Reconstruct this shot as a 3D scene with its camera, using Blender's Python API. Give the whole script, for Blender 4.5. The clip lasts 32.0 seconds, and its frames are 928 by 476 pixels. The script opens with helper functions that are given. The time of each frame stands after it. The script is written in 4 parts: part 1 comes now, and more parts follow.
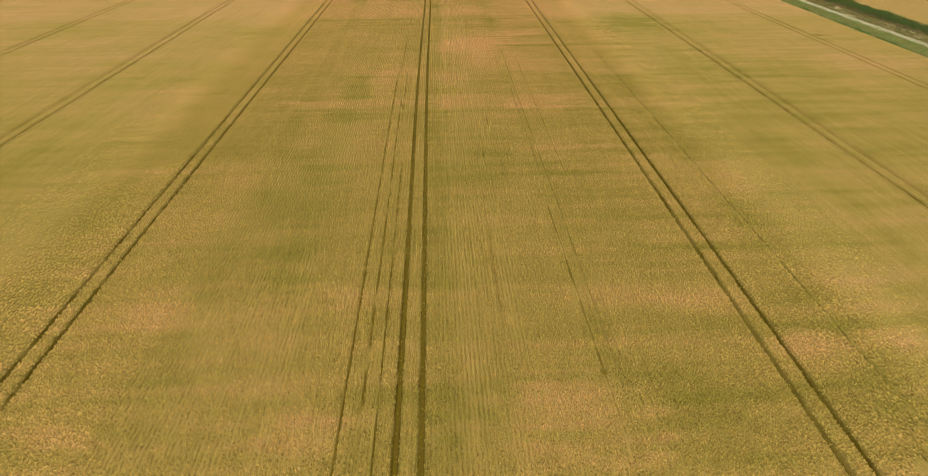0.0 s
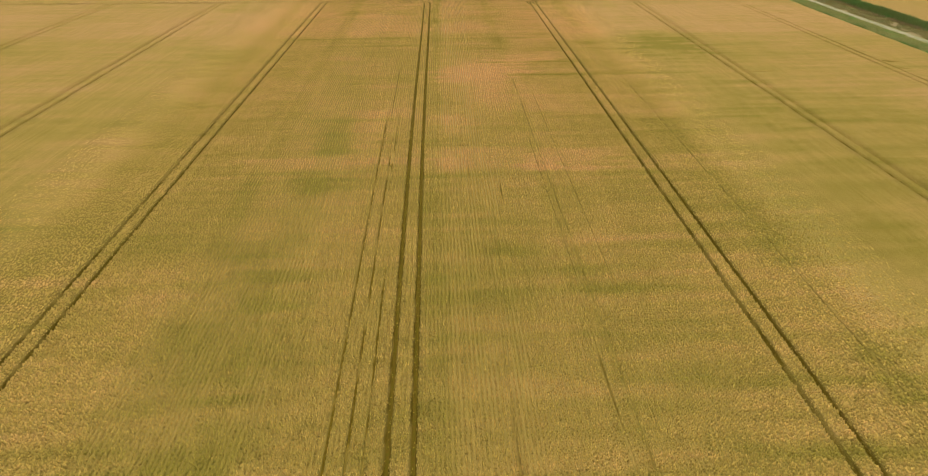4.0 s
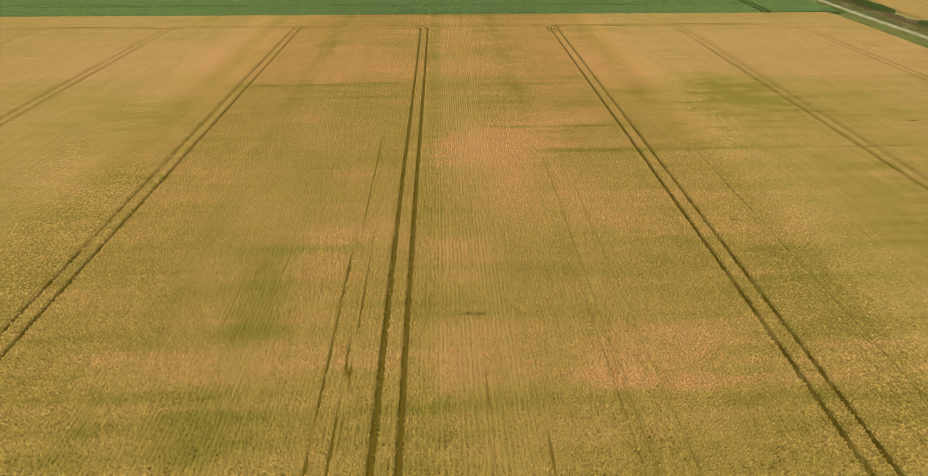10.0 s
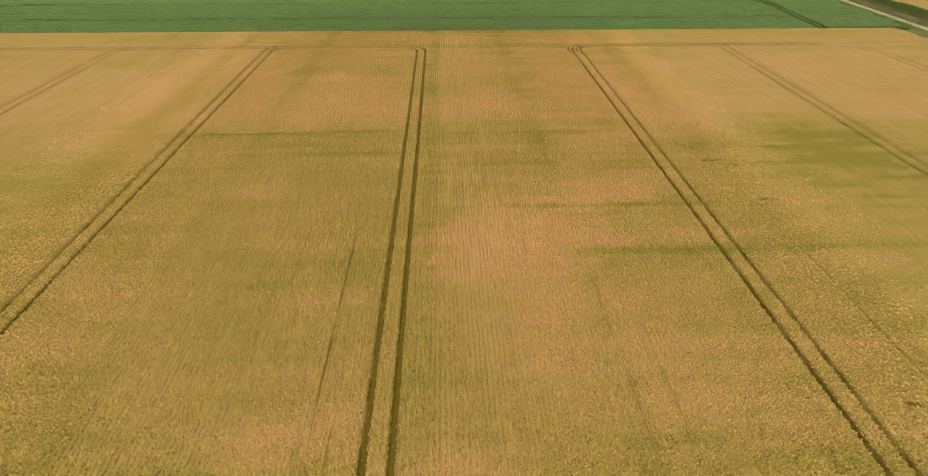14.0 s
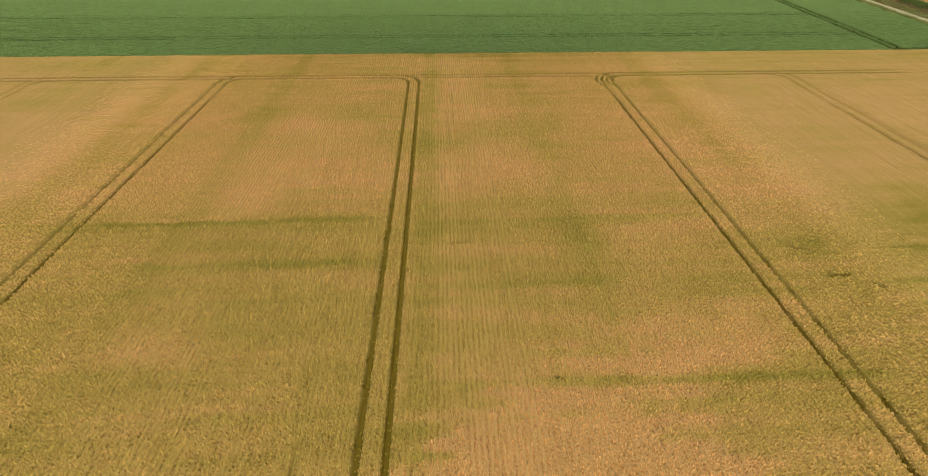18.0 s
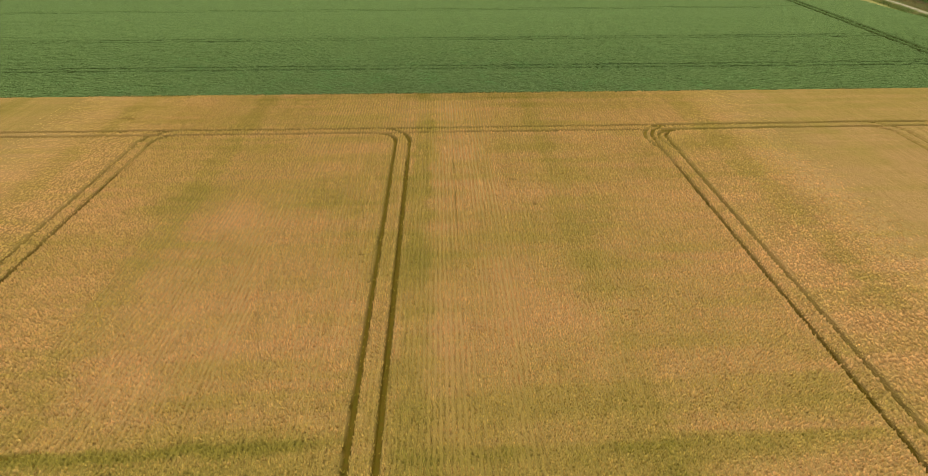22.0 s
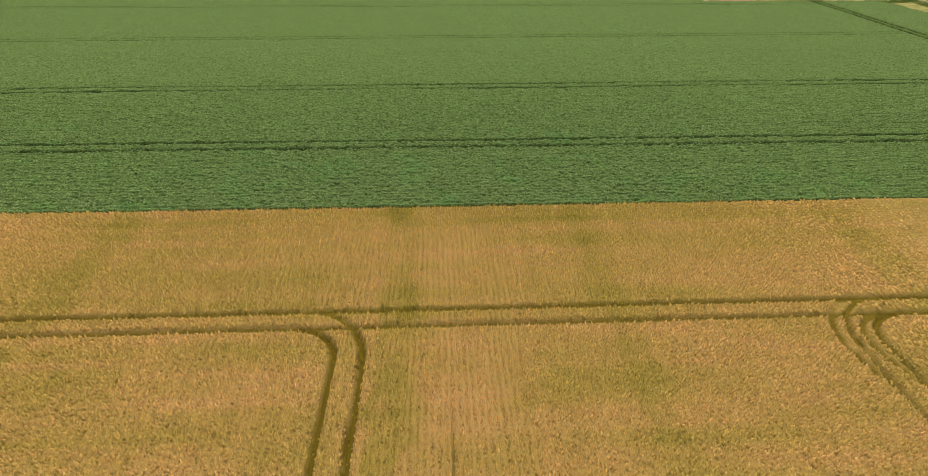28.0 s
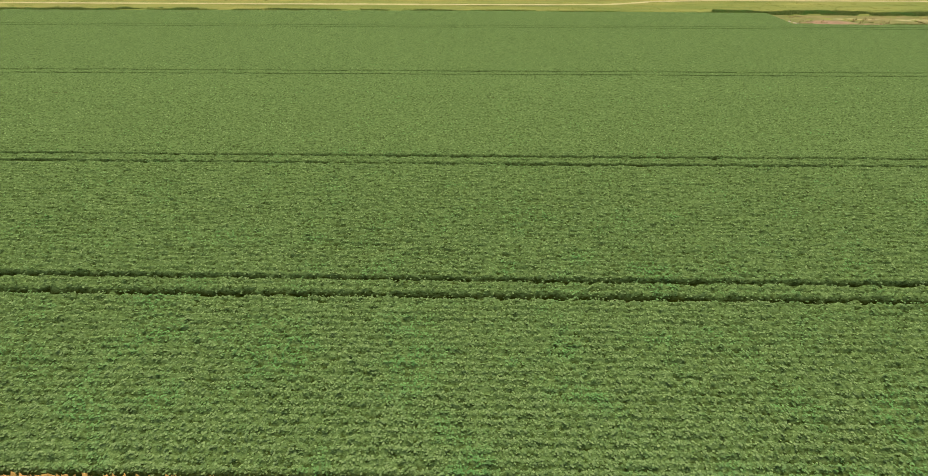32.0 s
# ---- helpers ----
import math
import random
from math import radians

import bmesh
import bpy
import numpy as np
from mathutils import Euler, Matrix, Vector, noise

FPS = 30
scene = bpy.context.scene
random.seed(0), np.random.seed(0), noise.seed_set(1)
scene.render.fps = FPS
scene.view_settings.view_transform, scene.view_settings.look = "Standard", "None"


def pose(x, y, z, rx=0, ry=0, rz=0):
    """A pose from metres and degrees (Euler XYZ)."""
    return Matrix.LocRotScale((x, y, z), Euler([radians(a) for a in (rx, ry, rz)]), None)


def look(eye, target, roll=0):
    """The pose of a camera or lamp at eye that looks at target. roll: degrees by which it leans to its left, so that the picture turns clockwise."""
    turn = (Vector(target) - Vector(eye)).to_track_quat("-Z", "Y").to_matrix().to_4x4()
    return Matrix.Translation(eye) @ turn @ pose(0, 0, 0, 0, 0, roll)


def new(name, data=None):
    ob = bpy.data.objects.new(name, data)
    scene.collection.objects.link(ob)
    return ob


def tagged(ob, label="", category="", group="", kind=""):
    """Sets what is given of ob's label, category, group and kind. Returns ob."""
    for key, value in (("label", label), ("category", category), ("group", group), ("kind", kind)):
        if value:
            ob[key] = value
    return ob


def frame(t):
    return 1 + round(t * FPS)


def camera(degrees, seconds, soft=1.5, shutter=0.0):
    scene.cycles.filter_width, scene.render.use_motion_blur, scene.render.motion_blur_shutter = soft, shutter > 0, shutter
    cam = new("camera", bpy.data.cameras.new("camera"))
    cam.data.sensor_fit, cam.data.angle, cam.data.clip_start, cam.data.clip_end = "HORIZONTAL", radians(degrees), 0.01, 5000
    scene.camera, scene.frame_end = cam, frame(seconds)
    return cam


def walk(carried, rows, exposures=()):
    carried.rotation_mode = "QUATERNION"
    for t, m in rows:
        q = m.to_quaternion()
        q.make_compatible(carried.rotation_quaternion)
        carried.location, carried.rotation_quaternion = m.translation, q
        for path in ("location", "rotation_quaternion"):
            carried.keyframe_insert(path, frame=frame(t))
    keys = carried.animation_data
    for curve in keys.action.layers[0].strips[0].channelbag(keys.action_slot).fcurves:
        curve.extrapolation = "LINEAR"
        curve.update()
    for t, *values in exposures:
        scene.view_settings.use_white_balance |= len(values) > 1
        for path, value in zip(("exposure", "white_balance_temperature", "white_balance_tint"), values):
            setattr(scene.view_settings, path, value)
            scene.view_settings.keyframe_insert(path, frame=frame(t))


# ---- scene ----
cam = camera(85.5, 32.0, soft=0.8)
METRES, EYE, TILT, LEAN, TURN = 221.0, 36.6, 0.0, 0.0, -2.2
ROWS = [
    (0.0, 0.0, 0.0, 0.0, -0.11, -35.45, 0.15),
    (0.5, -0.0004, 0.0151, -0.0001, -0.08, -35.47, 0.14),
    (1.0, -0.0009, 0.0302, -0.0005, -0.07, -35.45, 0.13),
    (1.5, -0.0015, 0.0455, -0.0008, -0.07, -35.48, 0.1),
    (2.0, -0.002, 0.0607, -0.0012, -0.05, -35.46, 0.11),
    (2.5, -0.0025, 0.0761, -0.0016, -0.04, -35.48, 0.09),
    (3.0, -0.003, 0.0913, -0.0022, -0.03, -35.45, 0.07),
    (3.5, -0.0035, 0.1066, -0.0028, -0.02, -35.46, 0.06),
    (5.5, -0.0056, 0.167, -0.0046, -0.02, -35.35, -0.05),
    (6.0, -0.006, 0.1819, -0.0053, -0.03, -35.28, -0.04),
    (6.5, -0.0065, 0.197, -0.0058, -0.01, -35.27, -0.08),
    (7.0, -0.0072, 0.212, -0.0064, -0.01, -35.22, -0.13),
    (7.5, -0.0075, 0.2271, -0.0068, 0.02, -35.24, -0.11),
    (8.0, -0.0078, 0.2422, -0.0075, 0.06, -35.18, -0.07),
    (8.5, -0.0085, 0.2573, -0.0079, 0.04, -35.15, -0.12),
    (9.0, -0.0089, 0.2728, -0.0082, 0.08, -35.21, -0.11),
    (9.5, -0.0094, 0.2881, -0.0088, 0.09, -35.16, -0.13),
    (10.0, -0.0098, 0.3035, -0.0093, 0.12, -35.15, -0.11),
    (10.5, -0.0105, 0.319, -0.0098, 0.12, -35.13, -0.14),
    (11.0, -0.0109, 0.3345, -0.0104, 0.15, -35.12, -0.13),
    (11.5, -0.0115, 0.35, -0.011, 0.14, -35.13, -0.15),
    (12.0, -0.0119, 0.365, -0.0115, 0.17, -35.09, -0.11),
    (12.5, -0.0124, 0.3815, -0.0123, 0.2, -35.17, -0.12),
    (13.0, -0.0128, 0.398, -0.0133, 0.22, -35.23, -0.09),
    (13.5, -0.0134, 0.4136, -0.0139, 0.24, -35.21, -0.1),
    (14.0, -0.014, 0.4296, -0.0147, 0.26, -35.23, -0.11),
    (14.5, -0.0146, 0.4457, -0.0155, 0.28, -35.25, -0.1),
    (16.5, -0.0182, 0.509, -0.0194, -0.03, -35.2, -0.18),
    (17.0, -0.0186, 0.5249, -0.0202, -0.02, -35.16, -0.15),
    (17.5, -0.0189, 0.5409, -0.0212, -0.0, -35.16, -0.12),
    (18.0, -0.0195, 0.557, -0.0222, -0.01, -35.18, -0.13),
    (18.5, -0.0201, 0.573, -0.0232, 0.0, -35.15, -0.13),
    (19.0, -0.0207, 0.5891, -0.0241, -0.01, -35.13, -0.13),
    (19.5, -0.0211, 0.6054, -0.0248, -0.02, -35.13, -0.11),
    (20.0, -0.0216, 0.6217, -0.0256, 0.0, -35.08, -0.11),
    (20.5, -0.0221, 0.6382, -0.026, 0.0, -35.1, -0.14),
    (21.0, -0.0225, 0.6545, -0.0267, -0.0, -35.04, -0.13),
    (21.5, -0.0228, 0.6709, -0.0272, -0.01, -35.01, -0.12),
    (22.0, -0.0231, 0.6872, -0.0277, 0.0, -35.0, -0.13),
    (22.5, -0.0234, 0.7036, -0.0283, -0.02, -35.0, -0.13),
    (23.0, -0.0237, 0.7199, -0.0293, -0.01, -34.96, -0.12),
    (23.5, -0.024, 0.7363, -0.0302, -0.03, -34.94, -0.14),
    (24.0, -0.0242, 0.7526, -0.0313, -0.01, -34.92, -0.14),
    (24.5, -0.0246, 0.7689, -0.0327, -0.03, -34.92, -0.17),
    (25.0, -0.0247, 0.7852, -0.0342, -0.02, -34.92, -0.16),
    (25.5, -0.025, 0.8014, -0.0358, -0.03, -34.91, -0.17),
    (27.5, -0.0272, 0.8648, -0.0426, -0.3, -34.43, -0.31),
    (28.0, -0.0274, 0.8814, -0.0436, -0.28, -34.44, -0.32),
    (28.5, -0.0277, 0.898, -0.0445, -0.06, -34.4, -0.32),
    (29.0, -0.0281, 0.9148, -0.0451, 0.49, -34.44, -0.29),
    (29.5, -0.0288, 0.9313, -0.0458, 1.13, -34.42, -0.27),
    (30.0, -0.0296, 0.9479, -0.0465, 1.74, -34.35, -0.28),
    (30.5, -0.0303, 0.9646, -0.047, 2.29, -34.33, -0.29),
    (31.0, -0.0311, 0.9811, -0.0476, 2.78, -34.24, -0.32),
    (31.5, -0.0317, 0.998, -0.048, 2.85, -34.21, -0.35),
    (32.0, -0.0323, 1.0147, -0.0484, 2.9, -34.18, -0.37),
]
walk(cam, [(t, pose(0, 0, EYE, TILT, LEAN, TURN) @ pose(METRES * x, METRES * y, METRES * z, 90 + pitch, roll, yaw)) for t, x, y, z, yaw, pitch, roll in ROWS],
     exposures=[(0.0, 0.06, 7000, 10), (14.0, 0.03, 7000, 10), (19.0, -0.02, 7000, 10), (24.0, -0.04, 7000, 10), (29.0, 0.01, 7000, 10), (32.0, 0.14, 7000, 10)])

# ---- light ----
SUN_EL, SUN_AZ = 72.0, 1.0
world = bpy.data.worlds.new("hazy_sky")
scene.world = world
world.use_nodes = True
wn = world.node_tree
sky = wn.nodes.new("ShaderNodeTexSky")
sky.sky_type, sky.sun_disc = "NISHITA", False
sky.sun_elevation, sky.sun_rotation = radians(SUN_EL), radians(SUN_AZ)
sky.dust_density, sky.air_density, sky.ozone_density = 6.0, 1.0, 0.3
wn.links.new(sky.outputs[0], wn.nodes["Background"].inputs[0])
wn.nodes["Background"].inputs[1].default_value = 0.15
sun = new("sun", bpy.data.lights.new("sun", "SUN"))
sun.data.energy, sun.data.angle, sun.data.color = 2.2, radians(25), (1.0, 0.93, 0.82)
toward = Vector((math.sin(radians(SUN_AZ)) * math.cos(radians(SUN_EL)), math.cos(radians(SUN_AZ)) * math.cos(radians(SUN_EL)), math.sin(radians(SUN_EL))))
sun.matrix_world = look(toward * 80, (0, 0, 0))


# ---- tools ----
def vnoise(x, y, seed=0):
    """Smooth value noise in 0..1, on arrays."""
    xi, yi = np.floor(x).astype(np.int64), np.floor(y).astype(np.int64)
    fx, fy = x - xi, y - yi
    fx, fy = fx * fx * (3 - 2 * fx), fy * fy * (3 - 2 * fy)

    def rnd(a, b):
        h = (a * 374761393 + b * 668265263 + seed * 974634777) & 0xFFFFFFFF
        h = ((h ^ (h >> 13)) * 1274126177) & 0xFFFFFFFF
        h = ((h ^ (h >> 16)) * 2246822519) & 0xFFFFFFFF
        return ((h ^ (h >> 15)) & 0xFFFF) / 65535.0
    a, b, c, d = rnd(xi, yi), rnd(xi + 1, yi), rnd(xi, yi + 1), rnd(xi + 1, yi + 1)
    return (a * (1 - fx) + b * fx) * (1 - fy) + (c * (1 - fx) + d * fx) * fy


def fbm(x, y, seed=0, octaves=3):
    total, amp, norm = 0, 1.0, 0
    for i in range(octaves):
        total = total + amp * vnoise(x * 2 ** i, y * 2 ** i, seed + 17 * i)
        norm += amp
        amp *= 0.5
    return total / norm


def smooth(a, b, x):
    t = np.clip((x - a) / (b - a), 0, 1)
    return t * t * (3 - 2 * t)


def mesh_of(name, verts, faces, material, soft=False, **attributes):
    """A mesh from arrays of places and of equal-sided faces."""
    verts, faces = np.asarray(verts, np.float32), np.asarray(faces, np.int32)
    me = bpy.data.meshes.new(name)
    n, k = faces.shape
    me.vertices.add(len(verts))
    me.vertices.foreach_set("co", verts.ravel())
    me.loops.add(n * k)
    me.loops.foreach_set("vertex_index", faces.ravel())
    me.polygons.add(n)
    me.polygons.foreach_set("loop_start", np.arange(0, n * k, k, dtype=np.int32))
    me.update(calc_edges=True)
    if soft:
        me.polygons.foreach_set("use_smooth", np.ones(n, bool))
    for key, values in attributes.items():
        me.attributes.new(key, "FLOAT", "POINT").data.foreach_set("value", np.asarray(values, np.float32).ravel())
    me.materials.append(material)
    return me


def grid_faces(rows, cols):
    i = np.arange(rows * cols).reshape(rows, cols)
    return np.stack((i[:-1, :-1], i[:-1, 1:], i[1:, 1:], i[1:, :-1]), -1).reshape(-1, 4)


def child(name, me, parent, label="", kind=""):
    ob = new(name, me)
    ob.parent = parent
    return tagged(ob, label, "", "", kind)


def empty(name, at=(0, 0, 0)):
    ob = new(name)
    ob.location = at
    return ob


def strip(path, half, z=0.0, sag=0.0, across=5, rough=0.0, seed=0):
    """A band along a path of (x, y), half wide on either side (a number or one for each point), sagging by sag in the middle."""
    p = np.asarray(path, float)
    d = np.gradient(p, axis=0)
    d /= np.linalg.norm(d, axis=1)[:, None]
    nrm = np.stack((d[:, 1], -d[:, 0]), -1)
    s = np.linspace(-1, 1, across)
    w = (np.ones(len(p)) * half)[:, None] * (1 + rough * (fbm(p[:, 0:1] * 0.7 + s * 3, p[:, 1:2] * 0.7, seed) - 0.5))
    xy = p[:, None, :] + nrm[:, None, :] * (s[None, :] * w)[..., None]
    zz = z - sag * (1 - s[None, :] ** 2) + 0 * w + rough * 0.06 * (fbm(xy[..., 0] * 1.5, xy[..., 1] * 1.5, seed + 3) - 0.5)
    return np.dstack((xy, zz)).reshape(-1, 3), grid_faces(len(p), across)


def resample(path, step):
    p = np.asarray(path, float)
    s = np.concatenate(([0], np.cumsum(np.linalg.norm(np.diff(p, axis=0), axis=1))))
    t = np.linspace(0, s[-1], max(2, int(s[-1] / step) + 1))
    return np.stack((np.interp(t, s, p[:, 0]), np.interp(t, s, p[:, 1])), -1)


def blades(root, height, width, lean, count, rng, spread=0.0):
    """Upright three-sided blades, count at every root: places and faces."""
    n = len(root) * count
    base = np.repeat(root, count, 0) + np.column_stack((rng.normal(0, spread, n), rng.normal(0, spread, n), np.zeros(n)))
    h = np.repeat(height, count) * rng.uniform(0.7, 1.15, n)
    a = rng.uniform(0, 2 * np.pi, n)
    side = np.stack((np.cos(a), np.sin(a), np.zeros(n)), -1) * (np.repeat(width, count) * rng.uniform(0.7, 1.3, n) / 2)[:, None]
    b = rng.uniform(0, 2 * np.pi, n)
    tip = base + np.stack((np.cos(b) * lean * h, np.sin(b) * lean * h, h), -1) * rng.uniform(0.8, 1.1, (n, 1))
    v = np.stack((base - side, base + side, tip), 1).reshape(-1, 3)
    return v, np.arange(n * 3).reshape(-1, 3)


# ---- materials ----
class Mat:
    """A node material; the methods add nodes and return their outputs."""

    def __init__(self, name, rough=0.8, spec=0.2):
        self.mat = bpy.data.materials.new(name)
        self.mat.use_nodes = True
        self.tree = self.mat.node_tree
        self.bsdf = self.tree.nodes["Principled BSDF"]
        self.bsdf.inputs["Roughness"].default_value = rough
        self.bsdf.inputs["Specular IOR Level"].default_value = spec
        self.place = self.node("ShaderNodeNewGeometry").outputs["Position"]

    def node(self, kind, **props):
        nd = self.tree.nodes.new(kind)
        for k, v in props.items():
            setattr(nd, k, v)
        return nd

    def set(self, socket, value):
        if isinstance(value, (int, float, tuple)):
            socket.default_value = value
        else:
            self.tree.links.new(value, socket)

    def noise(self, scale, stretch=(1, 1, 1), detail=3, rough=0.55):
        m = self.node("ShaderNodeMapping")
        self.set(m.inputs["Vector"], self.place)
        m.inputs["Scale"].default_value = stretch
        n = self.node("ShaderNodeTexNoise")
        self.set(n.inputs["Vector"], m.outputs[0])
        n.inputs["Scale"].default_value, n.inputs["Detail"].default_value, n.inputs["Roughness"].default_value = scale, detail, rough
        return n.outputs["Fac"]

    def value(self, name):
        return self.node("ShaderNodeAttribute", attribute_name=name).outputs["Fac"]

    def island(self):
        return self.node("ShaderNodeNewGeometry").outputs["Random Per Island"]

    def math(self, op, a, b=0.0, clamp=False):
        n = self.node("ShaderNodeMath", operation=op, use_clamp=clamp)
        self.set(n.inputs[0], a)
        self.set(n.inputs[1], b)
        return n.outputs[0]

    def ramp(self, fac, *stops):
        n = self.node("ShaderNodeValToRGB")
        self.set(n.inputs[0], fac)
        els = n.color_ramp.elements
        while len(els) < len(stops):
            els.new(0.5)
        for e, (p, c) in zip(els, stops):
            e.position, e.color = p, (*c, 1)
        return n.outputs[0]

    def mix(self, fac, a, b, how="MIX"):
        n = self.node("ShaderNodeMix", data_type="RGBA", blend_type=how)
        self.set(n.inputs["Factor"], fac)
        self.set(n.inputs["A"], a if not isinstance(a, tuple) else (*a, 1))
        self.set(n.inputs["B"], b if not isinstance(b, tuple) else (*b, 1))
        return n.outputs["Result"]

    def finish(self, color, bump=None, strength=0.5, distance=0.05, thin=0.0):
        self.set(self.bsdf.inputs["Base Color"], color)
        if thin:                                       # light comes through thin leaves
            through_leaf, both = self.node("ShaderNodeBsdfTranslucent"), self.node("ShaderNodeMixShader")
            self.set(through_leaf.inputs["Color"], color)
            both.inputs[0].default_value = thin
            self.set(both.inputs[1], self.bsdf.outputs[0])
            self.set(both.inputs[2], through_leaf.outputs[0])
            self.set(self.tree.nodes["Material Output"].inputs["Surface"], both.outputs[0])
        if bump is not None:
            n = self.node("ShaderNodeBump")
            n.inputs["Strength"].default_value, n.inputs["Distance"].default_value = strength, distance
            self.set(n.inputs["Height"], bump)
            self.set(self.bsdf.inputs["Normal"], n.outputs[0])
        return self.mat


GREENISH, MIDDLE, RIPE = (0.228, 0.202, 0.042), (0.374, 0.277, 0.082), (0.505, 0.316, 0.134)
# Stem colour with the crop's inner shade painted in.
SHADED_STEM = (0.105, 0.078, 0.007)


def wheat_material(name, singly):
    m = Mat(name, 0.9, 0.03)
    fine = m.noise(17.0 if singly else 9.0, (1.0, 0.6, 1.0) if singly else (1.0, 0.45, 1.0), 4, 0.65)
    tone = m.math("ADD", m.value("ripe"), m.math("MULTIPLY", m.math("SUBTRACT", fine, 0.5), 0.5))
    if singly:
        tone = m.math("ADD", tone, m.math("MULTIPLY", m.math("SUBTRACT", m.island(), 0.5), 0.22))
    streak = m.noise(3.2, (1.0, 0.035, 1.0), 4, 0.7)
    tone = m.math("ADD", tone, m.math("MULTIPLY", m.math("SUBTRACT", streak, 0.5), 0.2))
    col = m.ramp(tone, (0.05, GREENISH), (0.5, MIDDLE), (0.95, RIPE))
    grain = m.math("ADD", m.math("MULTIPLY", m.noise(19.0 if singly else 9.0, (1.0, 0.5, 1.0), 3, 0.7), 0.75), m.math("MULTIPLY", streak, 0.25))
    # Dark flecks in the colour stand for the shaded gaps between ears.
    gap_shade = m.math("MULTIPLY", m.ramp(grain, (0.42, (1, 1, 1)), (0.74, (0, 0, 0))), 0.28 if singly else m.value("thin"))
    shaded_stems = m.ramp(m.noise(7.0, (1, 0.6, 1), 3, 0.7), (0.3, (0.09, 0.07, 0.004)), (0.5, SHADED_STEM), (0.7, (0.17, 0.128, 0.018)))
    col = m.mix(m.math("MAXIMUM", gap_shade, m.value("stem_shade")), col, shaded_stems)
    if singly:
        col = m.mix(1.0, col, m.ramp(m.math("FRACT", m.math("MULTIPLY", m.island(), 37.0)), (0.0, (1.26, 1.25, 1.23)), (0.5, (1.53, 1.52, 1.5)), (1.0, (1.8, 1.79, 1.76))), "MULTIPLY")
    return m.finish(col, None if singly else m.math("ADD", fine, grain), 0.8, 0.12, 0.45 if singly else 0.0)


M_WHEAT = wheat_material("wheat_canopy", False)
M_EARS = wheat_material("wheat_ears", True)

m = Mat("rut_soil", 0.95, 0.02)
M_RUT = m.finish(m.mix(m.ramp(m.noise(3.0, (1, 1, 1), 4), (0.4, (0, 0, 0)), (0.62, (1, 1, 1))), (0.1, 0.07, 0.01), (0.085, 0.074, 0.008)), m.noise(12), 0.6, 0.05)
m = Mat("green_rut_soil", 0.95, 0.02)
M_GREEN_RUT = m.finish(m.mix(m.noise(4.0), (0.07, 0.055, 0.013), (0.05, 0.065, 0.01)), m.noise(12), 0.6, 0.05)


def leaf_material(name, dark, light, island=0.8, rough=0.7, thin=0.45):
    m = Mat(name, rough, 0.1)
    tone = m.math("ADD", m.math("MULTIPLY", m.island(), island), m.math("MULTIPLY", m.noise(0.35), 1 - island))
    col = m.ramp(tone, (0.1, dark), (0.9, light))
    fresh = m.math("MULTIPLY", m.ramp(m.noise(0.22, (1, 1, 1), 3), (0.5, (0, 0, 0)), (0.68, (1, 1, 1))), 0.55)
    col = m.mix(fresh, col, (dark[0] * 0.85, light[1] * 0.95, dark[2] * 1.5))
    return m.finish(col, thin=thin)


M_LEAF = leaf_material("broad_leaf", (0.106, 0.188, 0.053), (0.232, 0.338, 0.13), thin=0.3)
M_REED = leaf_material("reed_leaf", (0.13, 0.19, 0.045), (0.26, 0.33, 0.10))
M_GRASS = leaf_material("verge_grass_blade", (0.21, 0.23, 0.065), (0.40, 0.40, 0.15))
M_BANKGRASS = leaf_material("bank_grass_blade", (0.19, 0.175, 0.055), (0.29, 0.26, 0.095))
M_DRY = leaf_material("dry_grass_blade", (0.22, 0.17, 0.07), (0.42, 0.33, 0.16))

# deep mixes in near-black: shade of ruts and low gaps painted as colour.
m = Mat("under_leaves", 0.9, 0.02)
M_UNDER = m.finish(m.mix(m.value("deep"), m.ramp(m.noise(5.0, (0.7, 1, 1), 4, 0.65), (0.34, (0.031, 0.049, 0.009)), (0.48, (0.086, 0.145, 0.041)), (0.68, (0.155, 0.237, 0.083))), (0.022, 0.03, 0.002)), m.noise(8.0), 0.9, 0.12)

m = Mat("gravel", 0.95, 0.15)
M_GRAVEL = m.finish(m.mix(m.ramp(m.noise(0.8, (1, 0.4, 1), 4), (0.42, (0, 0, 0)), (0.6, (1, 1, 1))), (0.28, 0.265, 0.16), (0.185, 0.195, 0.085)), m.noise(25), 0.5, 0.03)

m = Mat("dry_dirt", 0.95, 0.1)
M_DIRT = m.finish(m.mix(m.ramp(m.noise(0.5, (0.4, 1, 1), 4), (0.4, (0, 0, 0)), (0.62, (1, 1, 1))), (0.44, 0.4, 0.2), (0.34, 0.32, 0.14)), m.noise(20), 0.5, 0.03)

m = Mat("verge_soil", 0.95, 0.1)
M_VERGE = m.finish(m.mix(m.ramp(m.noise(0.6, (1, 0.5, 1), 4), (0.4, (0, 0, 0)), (0.62, (1, 1, 1))), (0.18, 0.19, 0.055), (0.29, 0.275, 0.09)), m.noise(6), 0.8, 0.1)

m = Mat("bank_soil", 0.95, 0.1)
M_BANK = m.finish(m.mix(m.ramp(m.noise(0.5, (1, 0.3, 1), 4), (0.38, (0, 0, 0)), (0.6, (1, 1, 1))), (0.17, 0.14, 0.05), (0.26, 0.21, 0.085)), m.noise(6), 0.8, 0.1)

m = Mat("meadow_sward", 0.95, 0.1)
